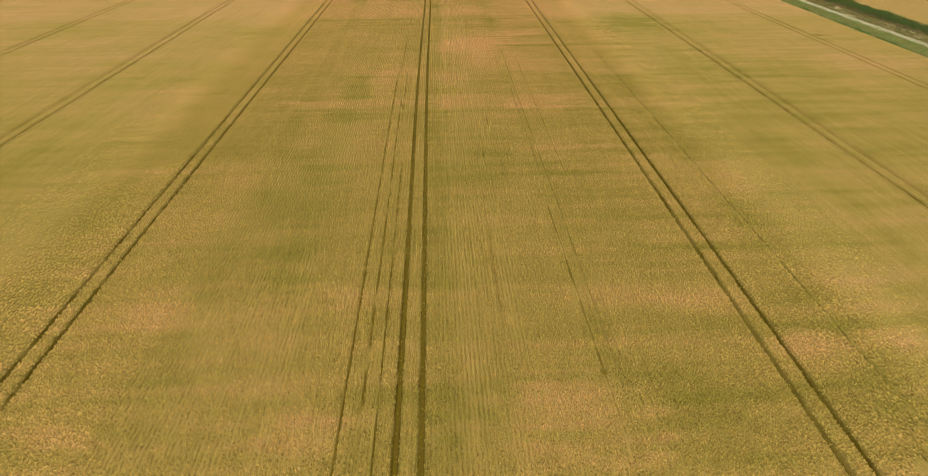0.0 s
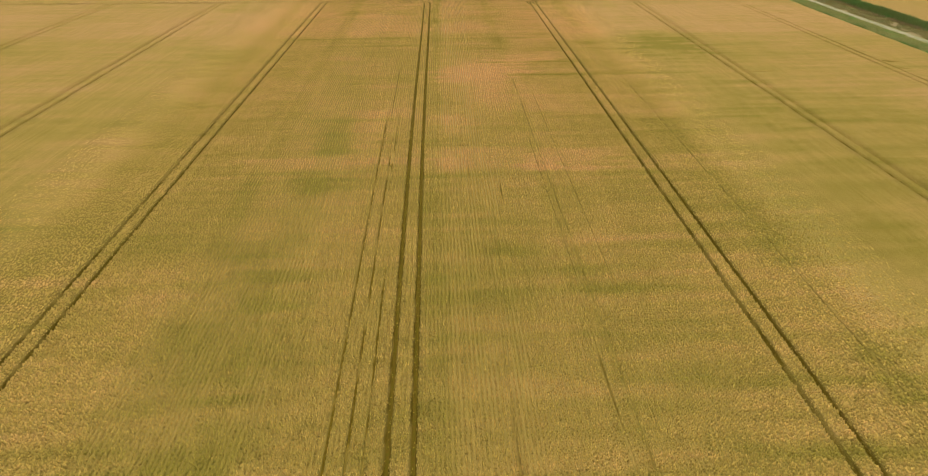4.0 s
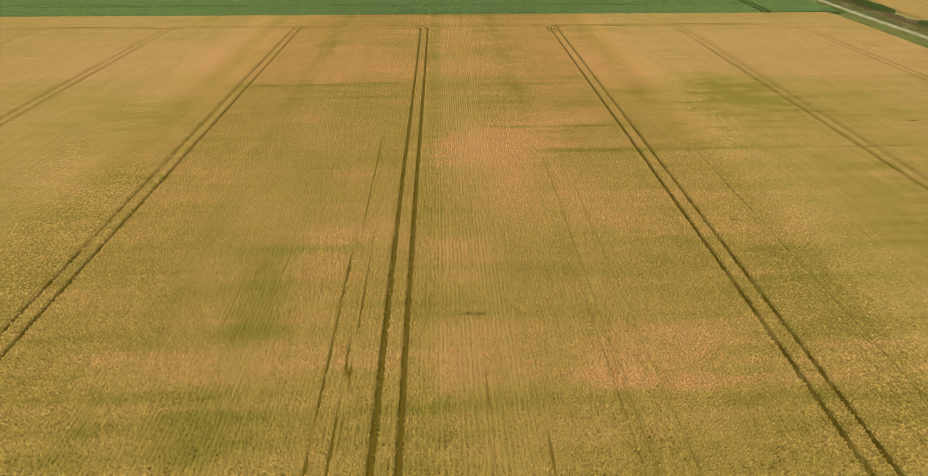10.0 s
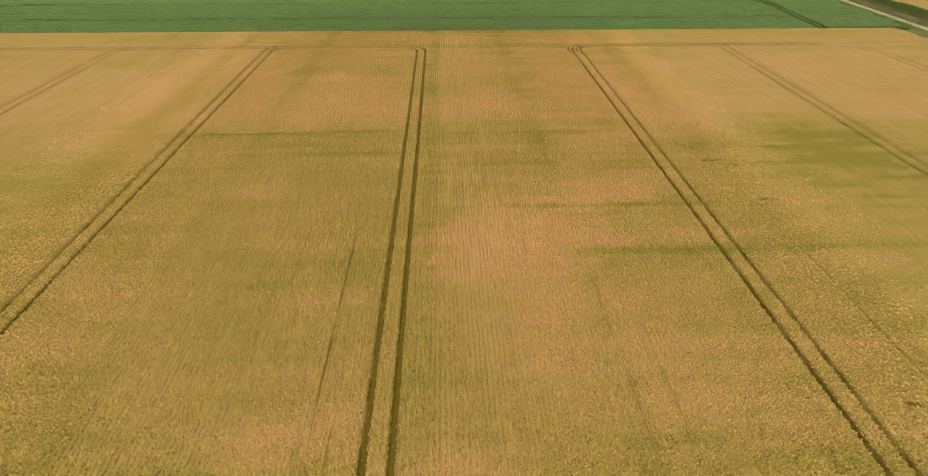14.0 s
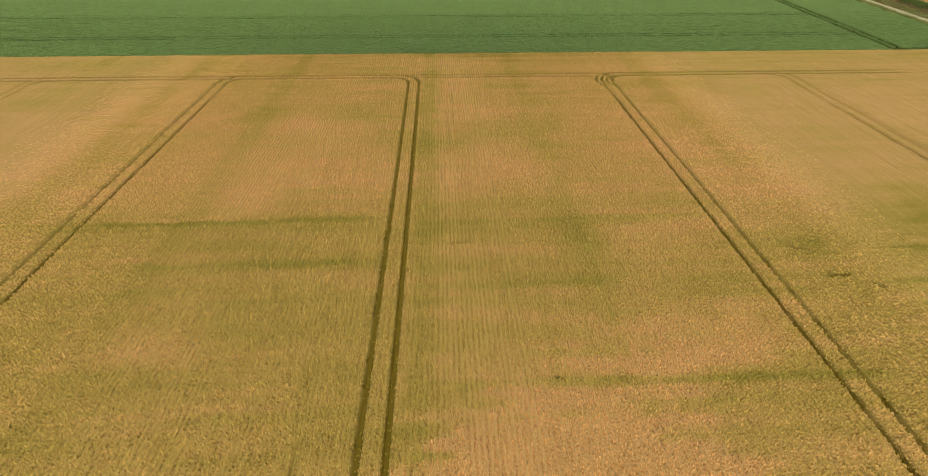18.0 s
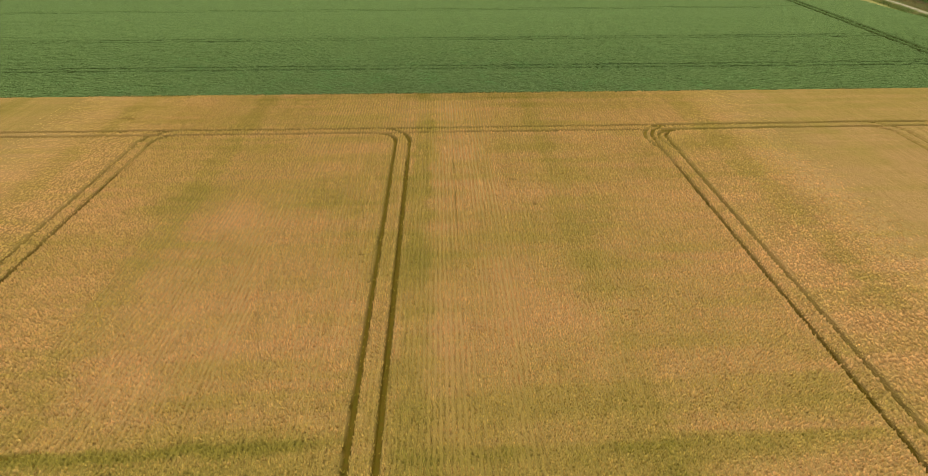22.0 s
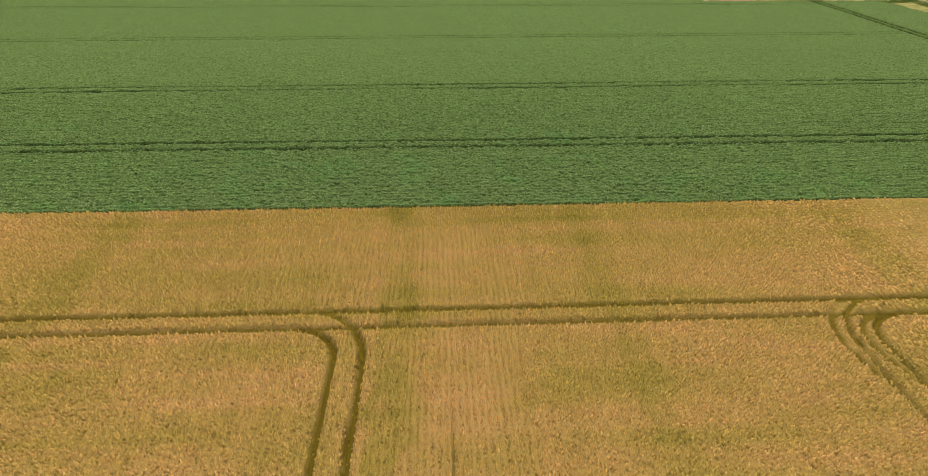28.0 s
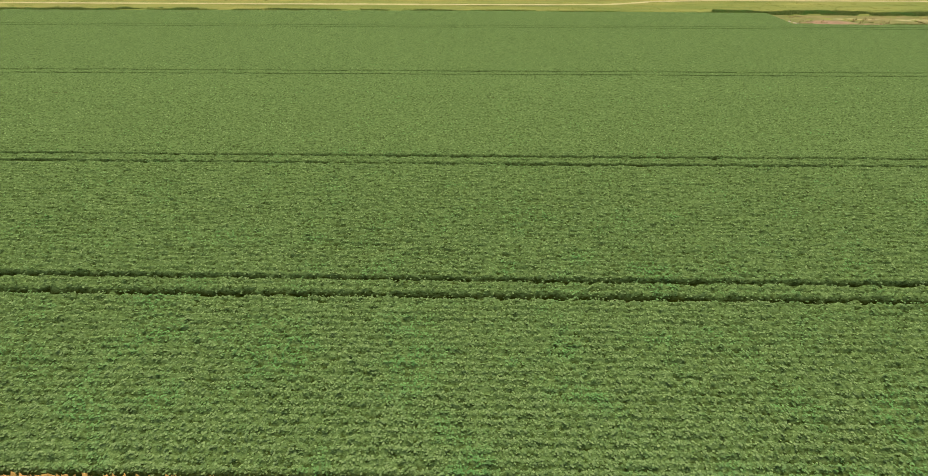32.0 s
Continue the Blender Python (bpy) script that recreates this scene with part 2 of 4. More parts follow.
M_MEADOW = m.finish(m.mix(m.ramp(m.noise(0.06, (0.35, 1.6, 1), 4, 0.6), (0.4, (0, 0, 0)), (0.6, (1, 1, 1))), (0.15, 0.19, 0.04), (0.225, 0.235, 0.058)), m.noise(5), 0.8, 0.1)

M_MEADOWGRASS = leaf_material("meadow_grass_blade", (0.14, 0.18, 0.036), (0.225, 0.245, 0.062))

m = Mat("bare_corner_soil", 0.95, 0.05)
weedy = m.ramp(m.noise(0.16, (0.6, 1.6, 1), 4, 0.6), (0.36, (0.14, 0.175, 0.05)), (0.56, (0.20, 0.19, 0.07)), (0.72, (0.25, 0.215, 0.095)))
loose = m.ramp(m.noise(0.9, (0.7, 1.2, 1), 4, 0.65), (0.35, (0.24, 0.165, 0.095)), (0.65, (0.34, 0.22, 0.145)))
straw = m.ramp(m.noise(0.7, (0.4, 1.6, 1), 4, 0.65), (0.35, (0.27, 0.25, 0.10)), (0.65, (0.42, 0.38, 0.20)))
M_CORNER = m.finish(m.mix(m.value("strawy"), m.mix(m.value("bare"), weedy, loose), straw), m.noise(6), 0.8, 0.1)
m = Mat("dry_clod", 0.95, 0.05)
M_CLOD = m.finish(m.ramp(m.noise(5.0, (1, 1, 1), 4), (0.35, (0.34, 0.31, 0.22)), (0.65, (0.55, 0.52, 0.40))), m.noise(15), 0.6, 0.03)

m = Mat("open_country", 0.95, 0.1)
vor = m.node("ShaderNodeTexVoronoi", voronoi_dimensions="2D", distance="CHEBYCHEV")
m.set(vor.inputs["Vector"], m.place)
vor.inputs["Scale"].default_value = 0.0032
tone = m.node("ShaderNodeSeparateColor")
m.set(tone.inputs[0], vor.outputs["Color"])
col = m.ramp(tone.outputs[0], (0.2, (0.10, 0.15, 0.045)), (0.45, (0.34, 0.26, 0.10)), (0.7, (0.14, 0.19, 0.06)), (0.9, (0.28, 0.21, 0.10)))
M_GROUND = m.finish(m.mix(m.math("MULTIPLY", m.noise(0.4), 0.5), col, (0.16, 0.14, 0.07)), m.noise(4), 0.6, 0.1)

# ---- the plan ----
EDGE = 239.0                      # where the wheat ends and the green crop begins
NORTH = 371.0                     # farthest reach of the green crop
HEAD = 222.85                     # headland tramline
GAUGE = 1.0                       # half the distance between two ruts
RUT = 0.24                        # half a rut's width
U = np.array([-260, -108, -72, -36, 0, 36, 72, 108, 128.0])
X_SOUTH = np.array([-262, -110, -74.2, -38.75, -3.45, 30.5, 64.9, 100.5, 114.3])   # at y = 20
X_NORTH = np.array([-268, -116, -78.5, -42.0, -5.45, 32.0, 68.8, 104.8, 126.3])   # at y = 222
ROAD_Y = [-300, 0, 133, 200, 240, 280, 305, 340, 400, 520]
ROAD_X = [122, 126.5, 130.3, 133.2, 136.0, 140.0, 143.6, 149.5, 160.0, 184.0]


def line_x(u, y):
    """x of the drill line u at y."""
    f = (np.asarray(y) - 20) / 202.0
    bow = -0.42 * np.exp(-((np.asarray(y) - 108) / 62.0) ** 2) * np.maximum(0, 1 - np.abs(u) / 30.0)
    return np.interp(u, U, X_SOUTH) * (1 - f) + np.interp(u, U, X_NORTH) * f + bow


def u_of(x, y):
    """The drill line through (x, y)."""
    f = (np.asarray(y) - 20) / 202.0
    if f.ndim:
        south, north = np.interp(x, X_SOUTH, U), np.interp(x, X_NORTH, U)
        return south * (1 - f) + north * f
    return np.interp(x, X_SOUTH * (1 - f) + X_NORTH * f, U)


def road_x(y):
    return np.interp(y, ROAD_Y, ROAD_X)


# turns of the tramlines into the headland: line, shift, side, radius, depth
TURNS = [(0, 0.0, -1, 4.0, 0.85), (36, 0.0, 1, 4.0, 0.8), (36, -1.05, 1, 3.9, 0.5), (-36, 0.0, 1, 3.8, 0.75), (72, 0.0, -1, 4.0, 0.6), (108, 0.0, -1, 12.0, 0.28), (-72, 0.0, 1, 4.0, 0.6)]
LINES = [-108, -72, -36, 0, 36, 72, 108]
END = {u: HEAD - max([r for k, _, _, r, _ in TURNS if k == u] + [1.0]) for u in LINES}


def groove(x, y, u):
    """0 on the crop, 1 in a rut of the wheat."""
    wob = 0.09 * (fbm(x * 1.5, y * 0.9, 5) - 0.5)

    def cut(d, deep, here, soft=0.06):
        return np.where(here, deep * (1 - smooth(RUT - soft, RUT + soft, d + wob)), 0.0)
    g = np.zeros(np.broadcast(x, y).shape)
    for k in LINES:
        g = np.maximum(g, cut(np.abs(np.abs(x - line_x(k, y)) - GAUGE), 1.0 if abs(k) < 70 else 1 - 0.6 * smooth(END[k] - 60, END[k], y), y < END[k] + 0.1))
    last = line_x(108, HEAD) - 12.0
    g = np.maximum(g, cut(np.abs(np.abs(y - HEAD) - GAUGE * 0.86), 0.46, x < last, 0.12))
    for k, shift, side, r, deep in TURNS:
        x0, y0 = line_x(k, HEAD - r) + shift + side * r, HEAD - r
        d = np.abs(np.abs(np.hypot(x - x0, y - y0) - r) - GAUGE * 0.97)
        fade = deep * (1 - 0.5 * smooth(y0 + r * 0.6, HEAD, y))
        g = np.maximum(g, cut(d, fade, ((x - x0) * side < 0.1) & (y > y0 - 0.1), 0.1))
        if shift:
            g = np.maximum(g, cut(np.abs(np.abs(x - line_x(k, y) - shift * smooth(y0 - 6, y0, y)) - GAUGE), deep * smooth(y0 - 6, y0 - 1, y), (y < y0 + 0.1) & (y > y0 - 7)))
    return g


# thin seams between the drill's passes: line, half width, depth, from, to
SEAMS = [(-2.75, 0.07, 0.36, 10, 75), (-4.1, 0.1, 0.3, 10, 110), (-5.75, 0.1, 0.5, 10, 120), (-3.6, 0.09, 0.27, 84, 122), (-5.15, 0.07, 0.24, 112, 148), (9.3, 0.06, 0.17, 30, 64), (10.4, 0.06, 0.16, 64, 86),
         (18.2, 0.09, 0.22, 18, 64), (19.6, 0.07, 0.17, 24, 140), (18.7, 0.07, 0.16, 60, 110), (12.3, 0.08, 0.24, 80, 98), (8.0, 0.07, 0.22, 82, 102), (6.8, 0.05, 0.2, 188, 219), (43.9, 0.1, 0.2, 20, 140), (22.6, 0.07, 0.14, 60, 130)]
# flattened spots: x, y, length, width, turn
SPOTS = [(2.7, 102.5, 1.6, 0.25, 5), (-8.3, 95.6, 0.3, 1.0, 0), (1.7, 166.3, 1.5, 0.3, 12), (-27.5, 171.2, 2.2, 0.25, 12), (37.0, 164.0, 1.6, 0.3, -15), (38.5, 159.6, 1.8, 0.4, 10),
         (41.3, 158.0, 1.2, 0.3, -20), (-48.6, 228.5, 1.5, 0.55, 0), (-72.0, 228.3, 2.0, 0.5, 0), (-84.6, 228.0, 1.5, 0.5, 0), (-91.0, 227.8, 1.2, 0.5, 0), (9.0, 207.0, 0.9, 0.25, 0), (10.8, 201.1, 0.3, 0.35, 0), (13.6, 29.2, 0.35, 0.6, 0), (8.8, 148.2, 0.4, 0.25, 0), (106.4, 145.2, 2.6, 1.4, -20), (105.5, 139.6, 1.3, 0.5, -10), (69.0, 138.2, 7.5, 0.25, 0), (41.0, 148.5, 1.4, 0.3, 5), (111.0, 198.0, 3.0, 0.6, 0), (105.0, 190.2, 2.2, 0.5, -30), (82.6, 148.3, 0.6, 0.4, 0),
         (36.0, 118.0, 1.0, 0.4, 0)]


def seam(x, y, u):
    depth = np.zeros(np.broadcast(x, y).shape)
    for k, half, deep, y0, y1 in SEAMS:
        on = smooth(y0, y0 + 8, y) * (1 - smooth(y1 - 8, y1, y)) * (0.35 + 0.65 * smooth(0.25, 0.6, fbm(y * 0.35 + k, u * 0 + k, 31, 3)))
        depth = np.maximum(depth, deep * on * (1 - smooth(half * 0.6, half * 1.4, np.abs(u - k) + 0.1 * (vnoise(x * 2, y * 2, 33) - 0.5))))
    for sx, sy, la, lb, turn in SPOTS:
        c, s = math.cos(radians(turn)), math.sin(radians(turn))
        p, q = (x - sx) * c + (y - sy) * s, -(x - sx) * s + (y - sy) * c
        q = q + 0.12 * np.sin(p * 2.1)
        depth = np.maximum(depth, 0.3 * (1 - smooth(0.5, 1.1, np.hypot(p / la, q / lb * 1.7) + 0.5 * (vnoise(x * 3, y * 3, 8) - 0.5))))
    return depth


# patches of the crop, stretch by stretch: x, y, half length, half width, riper (+) or greener (-)
PATCHES_SOUTH = [(20.4, 23.7, 6.4, 4.3, -0.15), (-11.6, 24.3, 4.3, 2, 0.35), (-31.3, 24.8, 3.8, 1.9, 0.4), (9.7, 25.5, 7.2, 4.3, 0.5), (33.2, 31.2, 5, 2.3, 0.35),
    (43.2, 31.6, 2.2, 1.8, 0.35), (27, 38.2, 4, 2.2, 0.3), (-29.8, 38.5, 3.9, 2.6, 0.2), (43.8, 39.1, 3.2, 1.6, 0.25), (-10.4, 39.5, 2, 3.7, 0.2),
    (9, 42.2, 6.4, 7.9, -0.12), (-17.9, 43.8, 3, 2.6, -0.25), (-19.2, 49.3, 3.9, 6.9, -0.3), (-33.5, 50.5, 2.6, 5.3, 0.1), (40, 54.5, 3.2, 3.2, -0.25),
    (27.6, 57, 6.9, 1.7, 0.15)]
PATCHES_LOWER = [(-20.9, 60.4, 5.2, 8.3, -0.25), (4.9, 65.8, 2.9, 1.4, -0.2), (-30.7, 66, 4.7, 5, 0.1), (5.5, 69.5, 7.7, 10.7, -0.18), (-19.3, 69.6, 3.8, 5.1, -0.3),
    (41, 73.4, 4.7, 6.5, -0.2), (-65.6, 74.1, 4.2, 7.3, -0.25), (-18.8, 81, 3.1, 5.7, -0.2), (2, 87.1, 9, 4.1, -0.1), (-29.6, 88.2, 4.5, 4.2, -0.1),
    (-20.4, 90.1, 6.7, 3.4, -0.25), (-19.4, 91.9, 2.9, 3.4, -0.25), (38.4, 94.6, 19.3, 2.4, 0.25), (-21.6, 96.2, 13, 1.8, 0.22), (14.1, 96.4, 2.7, 3, 0.3),
    (12, 97.3, 17.2, 3.8, 0.25)]
PATCHES_MIDDLE = [(-18.1, 104.2, 2.7, 6.1, -0.28), (-18.3, 104.5, 3.8, 6.2, -0.25), (1.6, 111.1, 5.1, 4.7, 0.15), (-13.6, 112, 3.4, 7.3, 0.2), (-17.7, 114.2, 4.9, 1.7, -0.2),
    (-26.9, 114.3, 7.5, 6.8, -0.2), (-5.9, 115.9, 6.3, 4.3, 0.12), (56.8, 117.7, 8.8, 15.3, -0.3), (-11.6, 131.9, 4.5, 2.7, 0.22), (-22.3, 138.4, 4.6, 1.9, -0.2),
    (9.5, 139, 8.2, 12.8, 0.3), (8.3, 140.6, 9.1, 5.1, 0.42), (7.6, 141.1, 8.2, 3.2, 0.42), (-31.2, 141.4, 2.2, 1.4, 0.2)]
PATCHES_UPPER = [(22, 152.9, 8.3, 2.9, 0.3), (-55.8, 156.7, 8.6, 7.9, -0.25), (56, 157.4, 10.3, 9.2, -0.35), (55.9, 159, 8.3, 9.1, -0.4), (14.7, 159.3, 1.7, 1.7, -0.22),
    (-27.3, 161.9, 4.2, 6.2, -0.12), (58.4, 163, 7.8, 7.9, -0.35), (33.8, 164.2, 5.8, 4.8, -0.15), (37.3, 165, 2.5, 1.9, -0.25), (15.4, 166.6, 1.7, 2.7, -0.32),
    (14, 166.7, 3.5, 6.3, -0.25), (-22.6, 176.2, 4, 3.2, 0.25), (-18.7, 181.7, 11.3, 3.4, 0.14), (6.6, 181.8, 8.2, 5.9, 0.14), (13.9, 188.9, 5.5, 4.5, -0.2)]
PATCHES_NORTH = [(-5.3, 193.6, 4.9, 3.5, -0.15), (-28, 196.5, 1.2, 2.5, -0.25), (9.8, 199, 11.2, 4, -0.12), (17.6, 199.2, 3.1, 2.9, -0.22), (-22.6, 199.5, 2.4, 2.8, 0.25),
    (-10.6, 200.7, 3.3, 2.4, -0.25), (6.3, 202.1, 7.1, 3.3, 0.2), (-19.6, 203, 10.7, 4.6, -0.22), (-15, 203.6, 6.2, 1.9, -0.2), (-29, 203.8, 4.3, 4.5, -0.3),
    (3.3, 211.1, 3.6, 1.6, -0.18), (-20.2, 215.1, 5.3, 4.1, -0.2), (24.8, 216.6, 5.9, 3.4, 0.12), (2.3, 217, 3.5, 4.7, 0.2), (-12.1, 226.7, 4.3, 2.1, -0.22),
    (1.1, 234.1, 1, 1.1, -0.15)]
PATCHES_EAST = [(74, 118, 16, 10, -0.3), (96, 175, 18, 14, 0.15), (90, 205, 26, 14, 0.15), (78, 150, 10, 8, -0.18), (104, 120, 14, 10, 0.12), (88, 96, 10, 8, -0.15)]
PATCHES_WEST = [(-60, 120, 12, 8, -0.2), (-72, 190, 20, 14, 0.2), (-95, 150, 18, 10, 0.12), (-58, 100, 10, 7, 0.15), (-52, 88, 6, 6, 0.1), (-48, 60, 6, 8, -0.15)]
PATCHES = PATCHES_SOUTH + PATCHES_LOWER + PATCHES_MIDDLE + PATCHES_UPPER + PATCHES_NORTH + PATCHES_EAST + PATCHES_WEST


# greener (-) bands across the rows: y, from x, to x, amount
BANDS_SOUTH = [(22.8, -35, -27, -0.25), (34.3, 18, 47, -0.25), (34.5, -33, -19, -0.2), (41.6, -26, -17, -0.2), (47, 21, 57, -0.25), (47.3, -32, -15, -0.22), (47.5, 21, 34, -0.25),
    (47.6, -24, -14, -0.22), (51.9, 26, 61, -0.15), (53.7, -28, -17, -0.2), (54, 19, 39, -0.25), (58.9, 31, 50, -0.18), (59.1, 43, 60, -0.2), (60, -1, 16, -0.18),
    (66, 14, 24, -0.18), (66.5, 0, 27, -0.15), (66.5, 13, 36, -0.2), (72.7, -1, 11, -0.15), (73.1, 1, 10, -0.2)]
BANDS_MIDDLE = [(85.1, -5, 2, -0.15), (91.6, -25, 2, -0.2), (91.9, -22, -13, -0.15), (92, -2, 33, -0.18), (92, 22, 37, -0.15), (93.6, -28, -12, -0.2), (101.4, -22, -9, -0.15),
    (104, -13, 13, -0.15), (105.2, -3, 33, -0.15), (109.2, 2, 15, -0.2), (111.2, 14, 38, -0.12), (113.8, 21, 31, -0.25), (114, -26, -7, -0.3), (118.7, -20, -10, -0.15),
    (123.8, -4, 8, -0.12), (133.8, -22, -17, -0.15), (134, -23, -6, -0.2), (138.1, 15, 31, -0.25), (138.3, 18, 59, -0.28), (139.1, -23, -14, -0.2), (143.2, 12, 31, -0.12),
    (147.7, 7, 43, -0.28), (148, -2, 36, -0.28), (148.4, -28, -13, -0.18)]
BANDS_UPPER = [(155.1, -32, -16, -0.15), (157.5, 13, 36, -0.15), (159.2, -1, 15, -0.22), (159.7, -28, -21, -0.2), (159.7, -16, 16, -0.25), (162.6, -4, 25, -0.22),
    (163.2, -17, -9, -0.2), (163.3, -33, -7, -0.22), (169.9, -47, 25, -0.2), (170, 30, 57, -0.2), (170.1, -3, 15, -0.25), (170.6, -4, 19, -0.2), (170.9, 16, 31, -0.25),
    (171, -39, -7, -0.3), (171.1, -55, -7, -0.35), (178, 27, 50, -0.15), (178.2, -39, -8, -0.15), (178.4, -2, 5, -0.15)]
BANDS_NORTH = [(188.5, -9, -1, -0.12), (189.4, 13, 28, -0.15), (191.8, -1, 31, -0.18), (194.1, -30, -23, -0.25), (194.6, 19, 38, -0.2), (195.2, 13, 34, -0.2), (203.3, -34, -22, -0.2),
    (203.6, 14, 28, -0.15), (207, 9, 43, -0.12), (207.5, -37, -2, -0.15), (208.3, 18, 33, -0.1), (227.2, -34, -6, -0.1), (228, -26, -15, -0.12), (236.2, -32, 36, -0.12),
    (236.4, -35, -13, -0.1), (237.7, -33, 37, -0.12)]
BANDS = BANDS_SOUTH + BANDS_MIDDLE + BANDS_UPPER + BANDS_NORTH


# greener strips along the rows, where two passes overlapped: line, half width, amount
STRIPS = [(-64, 1.6, 0.25), (-43, 1.6, 0.3), (-23.5, 1.7, 0.3), (-0.2, 0.9, 0.12), (2.9, 1.3, 0.58), (18.9, 1.3, 0.32), (43.6, 1.6, 0.32), (61, 1.6, 0.25)]


def ripeness(x, y, u):
    r = 0.44 + 0.34 * (fbm(x / 34 + 3, y / 26, 41) - 0.5) + 0.3 * (fbm(x / 9, y / 7, 42) - 0.5)
    r = r + 0.42 * (fbm(x / 19, y / 1.3, 43) - 0.5) * smooth(-40, 20, x) + 0.4 * (fbm(x / 14, y / 1.1, 48) - 0.5)     # bands across the drill rows
    r = r + 0.34 * (fbm(x / 8, y / 0.6, 55) - 0.5) + 0.16 * (fbm(u / 0.7, y / 30, 44) - 0.5)                                  # bands along them
    r = r - 0.07 * smooth(200, 212, y) - 0.07 * smooth(222, 236, y) + 0.1 * smooth(90, 130, y) + 0.24 * smooth(166, 180, y + 5 * (fbm(x / 15, y / 40, 47) - 0.5))
    ragged = 3.0 * (fbm(x / 1.3, y / 1.9, 45) - 0.5)
    for k, half, s in STRIPS:
        along = 1 - smooth(half * 0.5, half * 1.5, np.abs(u - k + 1.2 * (fbm(x / 40, y / 22, 53) - 0.5)) + ragged)
        r = r - 0.52 * s * along * (0.5 + 0.6 * smooth(145, 205, y)) * smooth(0.28, 0.55, fbm(x / 12, y / 10, 46) + 0.1)
    wave = 1.0 * (fbm(x / 14, y / 30, 50) - 0.5) + 0.7 * (fbm(x / 1.6, y / 1.6, 52) - 0.5)
    for by, x0, x1, s in BANDS:
        r = r + 0.95 * s * (1 - smooth(0.1, 0.85, np.abs(y + wave - by))) * smooth(x0 - 2, x0 + 4, x) * (1 - smooth(x1 - 4, x1 + 2, x)) * smooth(0.15, 0.45, fbm(x / 7, y / 5, 51))
    torn = 1.0 * (fbm(x / 5, y / 2.2, 49) - 0.5) + 1.3 * (fbm(x / 9, y / 0.7, 56) - 0.5) + 0.5 * (fbm(x / 1.1, y / 0.9, 54) - 0.5)
    for px, py, a, b, s in PATCHES:
        near = (np.abs(x - px) < 1.7 * a) & (np.abs(y - py) < 1.7 * b)
        q = np.hypot((x - px) / a, (y - py) / b) * 0.85 + torn
        r = r + np.where(near, (0.9 if s > 0 else 0.62) * s * (1 - smooth(0.35, 1.2, q)), 0.0)
    return r


def canopy(x, y, u):
    """Height of the wheat's top."""
    h = 0.76 + 0.10 * (fbm(x * 0.25, y * 0.22, 21) - 0.5) + 0.11 * (vnoise(x * 2.6, y * 1.9, 22) - 0.5)
    g = groove(x, y, u)
    return (h - seam(x, y, u) * 0.9) * (1 - g) - 0.04 * g


# ---- the large structure ----
ground = tagged(new("ground", mesh_of("ground", *strip([(-4000, y) for y in np.linspace(-4000, 4000, 3)], 1.0), M_GROUND)), "flat open farmland in a patchwork of crops", "ground", kind="structure")
gx, gy = np.meshgrid(np.linspace(-4000, 4000, 41), np.linspace(-4000, 4000, 41))
ground.data = mesh_of("ground", np.stack((gx, gy, gx * 0 - 0.12), -1).reshape(-1, 3), grid_faces(41, 41), M_GROUND)


def field_soil(name, x0, x1, y0, y1, material, label):
    xs, ys = np.meshgrid(np.linspace(x0, x1, 60), np.linspace(y0, y1, 60))
    me = mesh_of(name, np.stack((xs, ys, 0.03 * (fbm(xs * 0.4, ys * 0.4, 3) - 0.5)), -1).reshape(-1, 3), grid_faces(60, 60), material)
    return tagged(new(name, me), label, "soil", kind="structure")


field_soil("wheat_soil", -268, 122, -120, 239.3, M_RUT, "dark brown soil under the ripening wheat")
field_soil("green_crop_soil", -230, 134, 239.3, 366.5, M_GREEN_RUT, "dark moist soil under the leafy green crop")


def spaced(parts):
    """One run of places out of stretches (from, to, step)."""
    out = []
    for a, b, s in parts:
        out.append(np.linspace(a, b, max(2, int(round((b - a) / s)) + 1))[:-1])
    return np.concatenate(out + [[parts[-1][1]]])


def cols(near, mid, far, wide):
    """Drill lines of the canopy's grid: fine beside the ruts."""
    parts, at = [(-260, -130, 4.0), (-130, -108 - wide, far)], -108 - wide
    for k in LINES:
        fine = near if abs(k) <= 36 else near * 1.6
        parts += [(k - wide, k + wide, fine)]
        at = k + wide
        nxt = k + 36 - wide if k < 108 else 128.0
        parts += [(at, nxt, mid if -36 <= k < 36 else far)]
    beside = [k + s * half for k, half, *_ in SEAMS for s in (-1.4, -0.7, 0, 0.7, 1.4)]
    for sx, sy, la, lb, turn in SPOTS:
        wide_half = max(abs(la * math.cos(radians(turn))), abs(lb * math.sin(radians(turn))), 0.25)
        beside += list(u_of(sx + np.linspace(-1.2, 1.2, 6) * wide_half, sy))
    return np.unique(np.round(np.concatenate((spaced(parts), beside)), 3))


def spot_rows(ys):
    """Rows of the canopy's grid, with finer ones at the flattened spots."""
    more = [sy + t * max(0.25, abs(la * math.sin(radians(turn))), 0.7 * abs(lb * math.cos(radians(turn)))) for _, sy, la, lb, turn in SPOTS for t in (-1.1, -0.5, 0, 0.5, 1.1)]
    return np.unique(np.round(np.concatenate((ys, [m for m in more if ys[0] < m < ys[-1]])), 3))


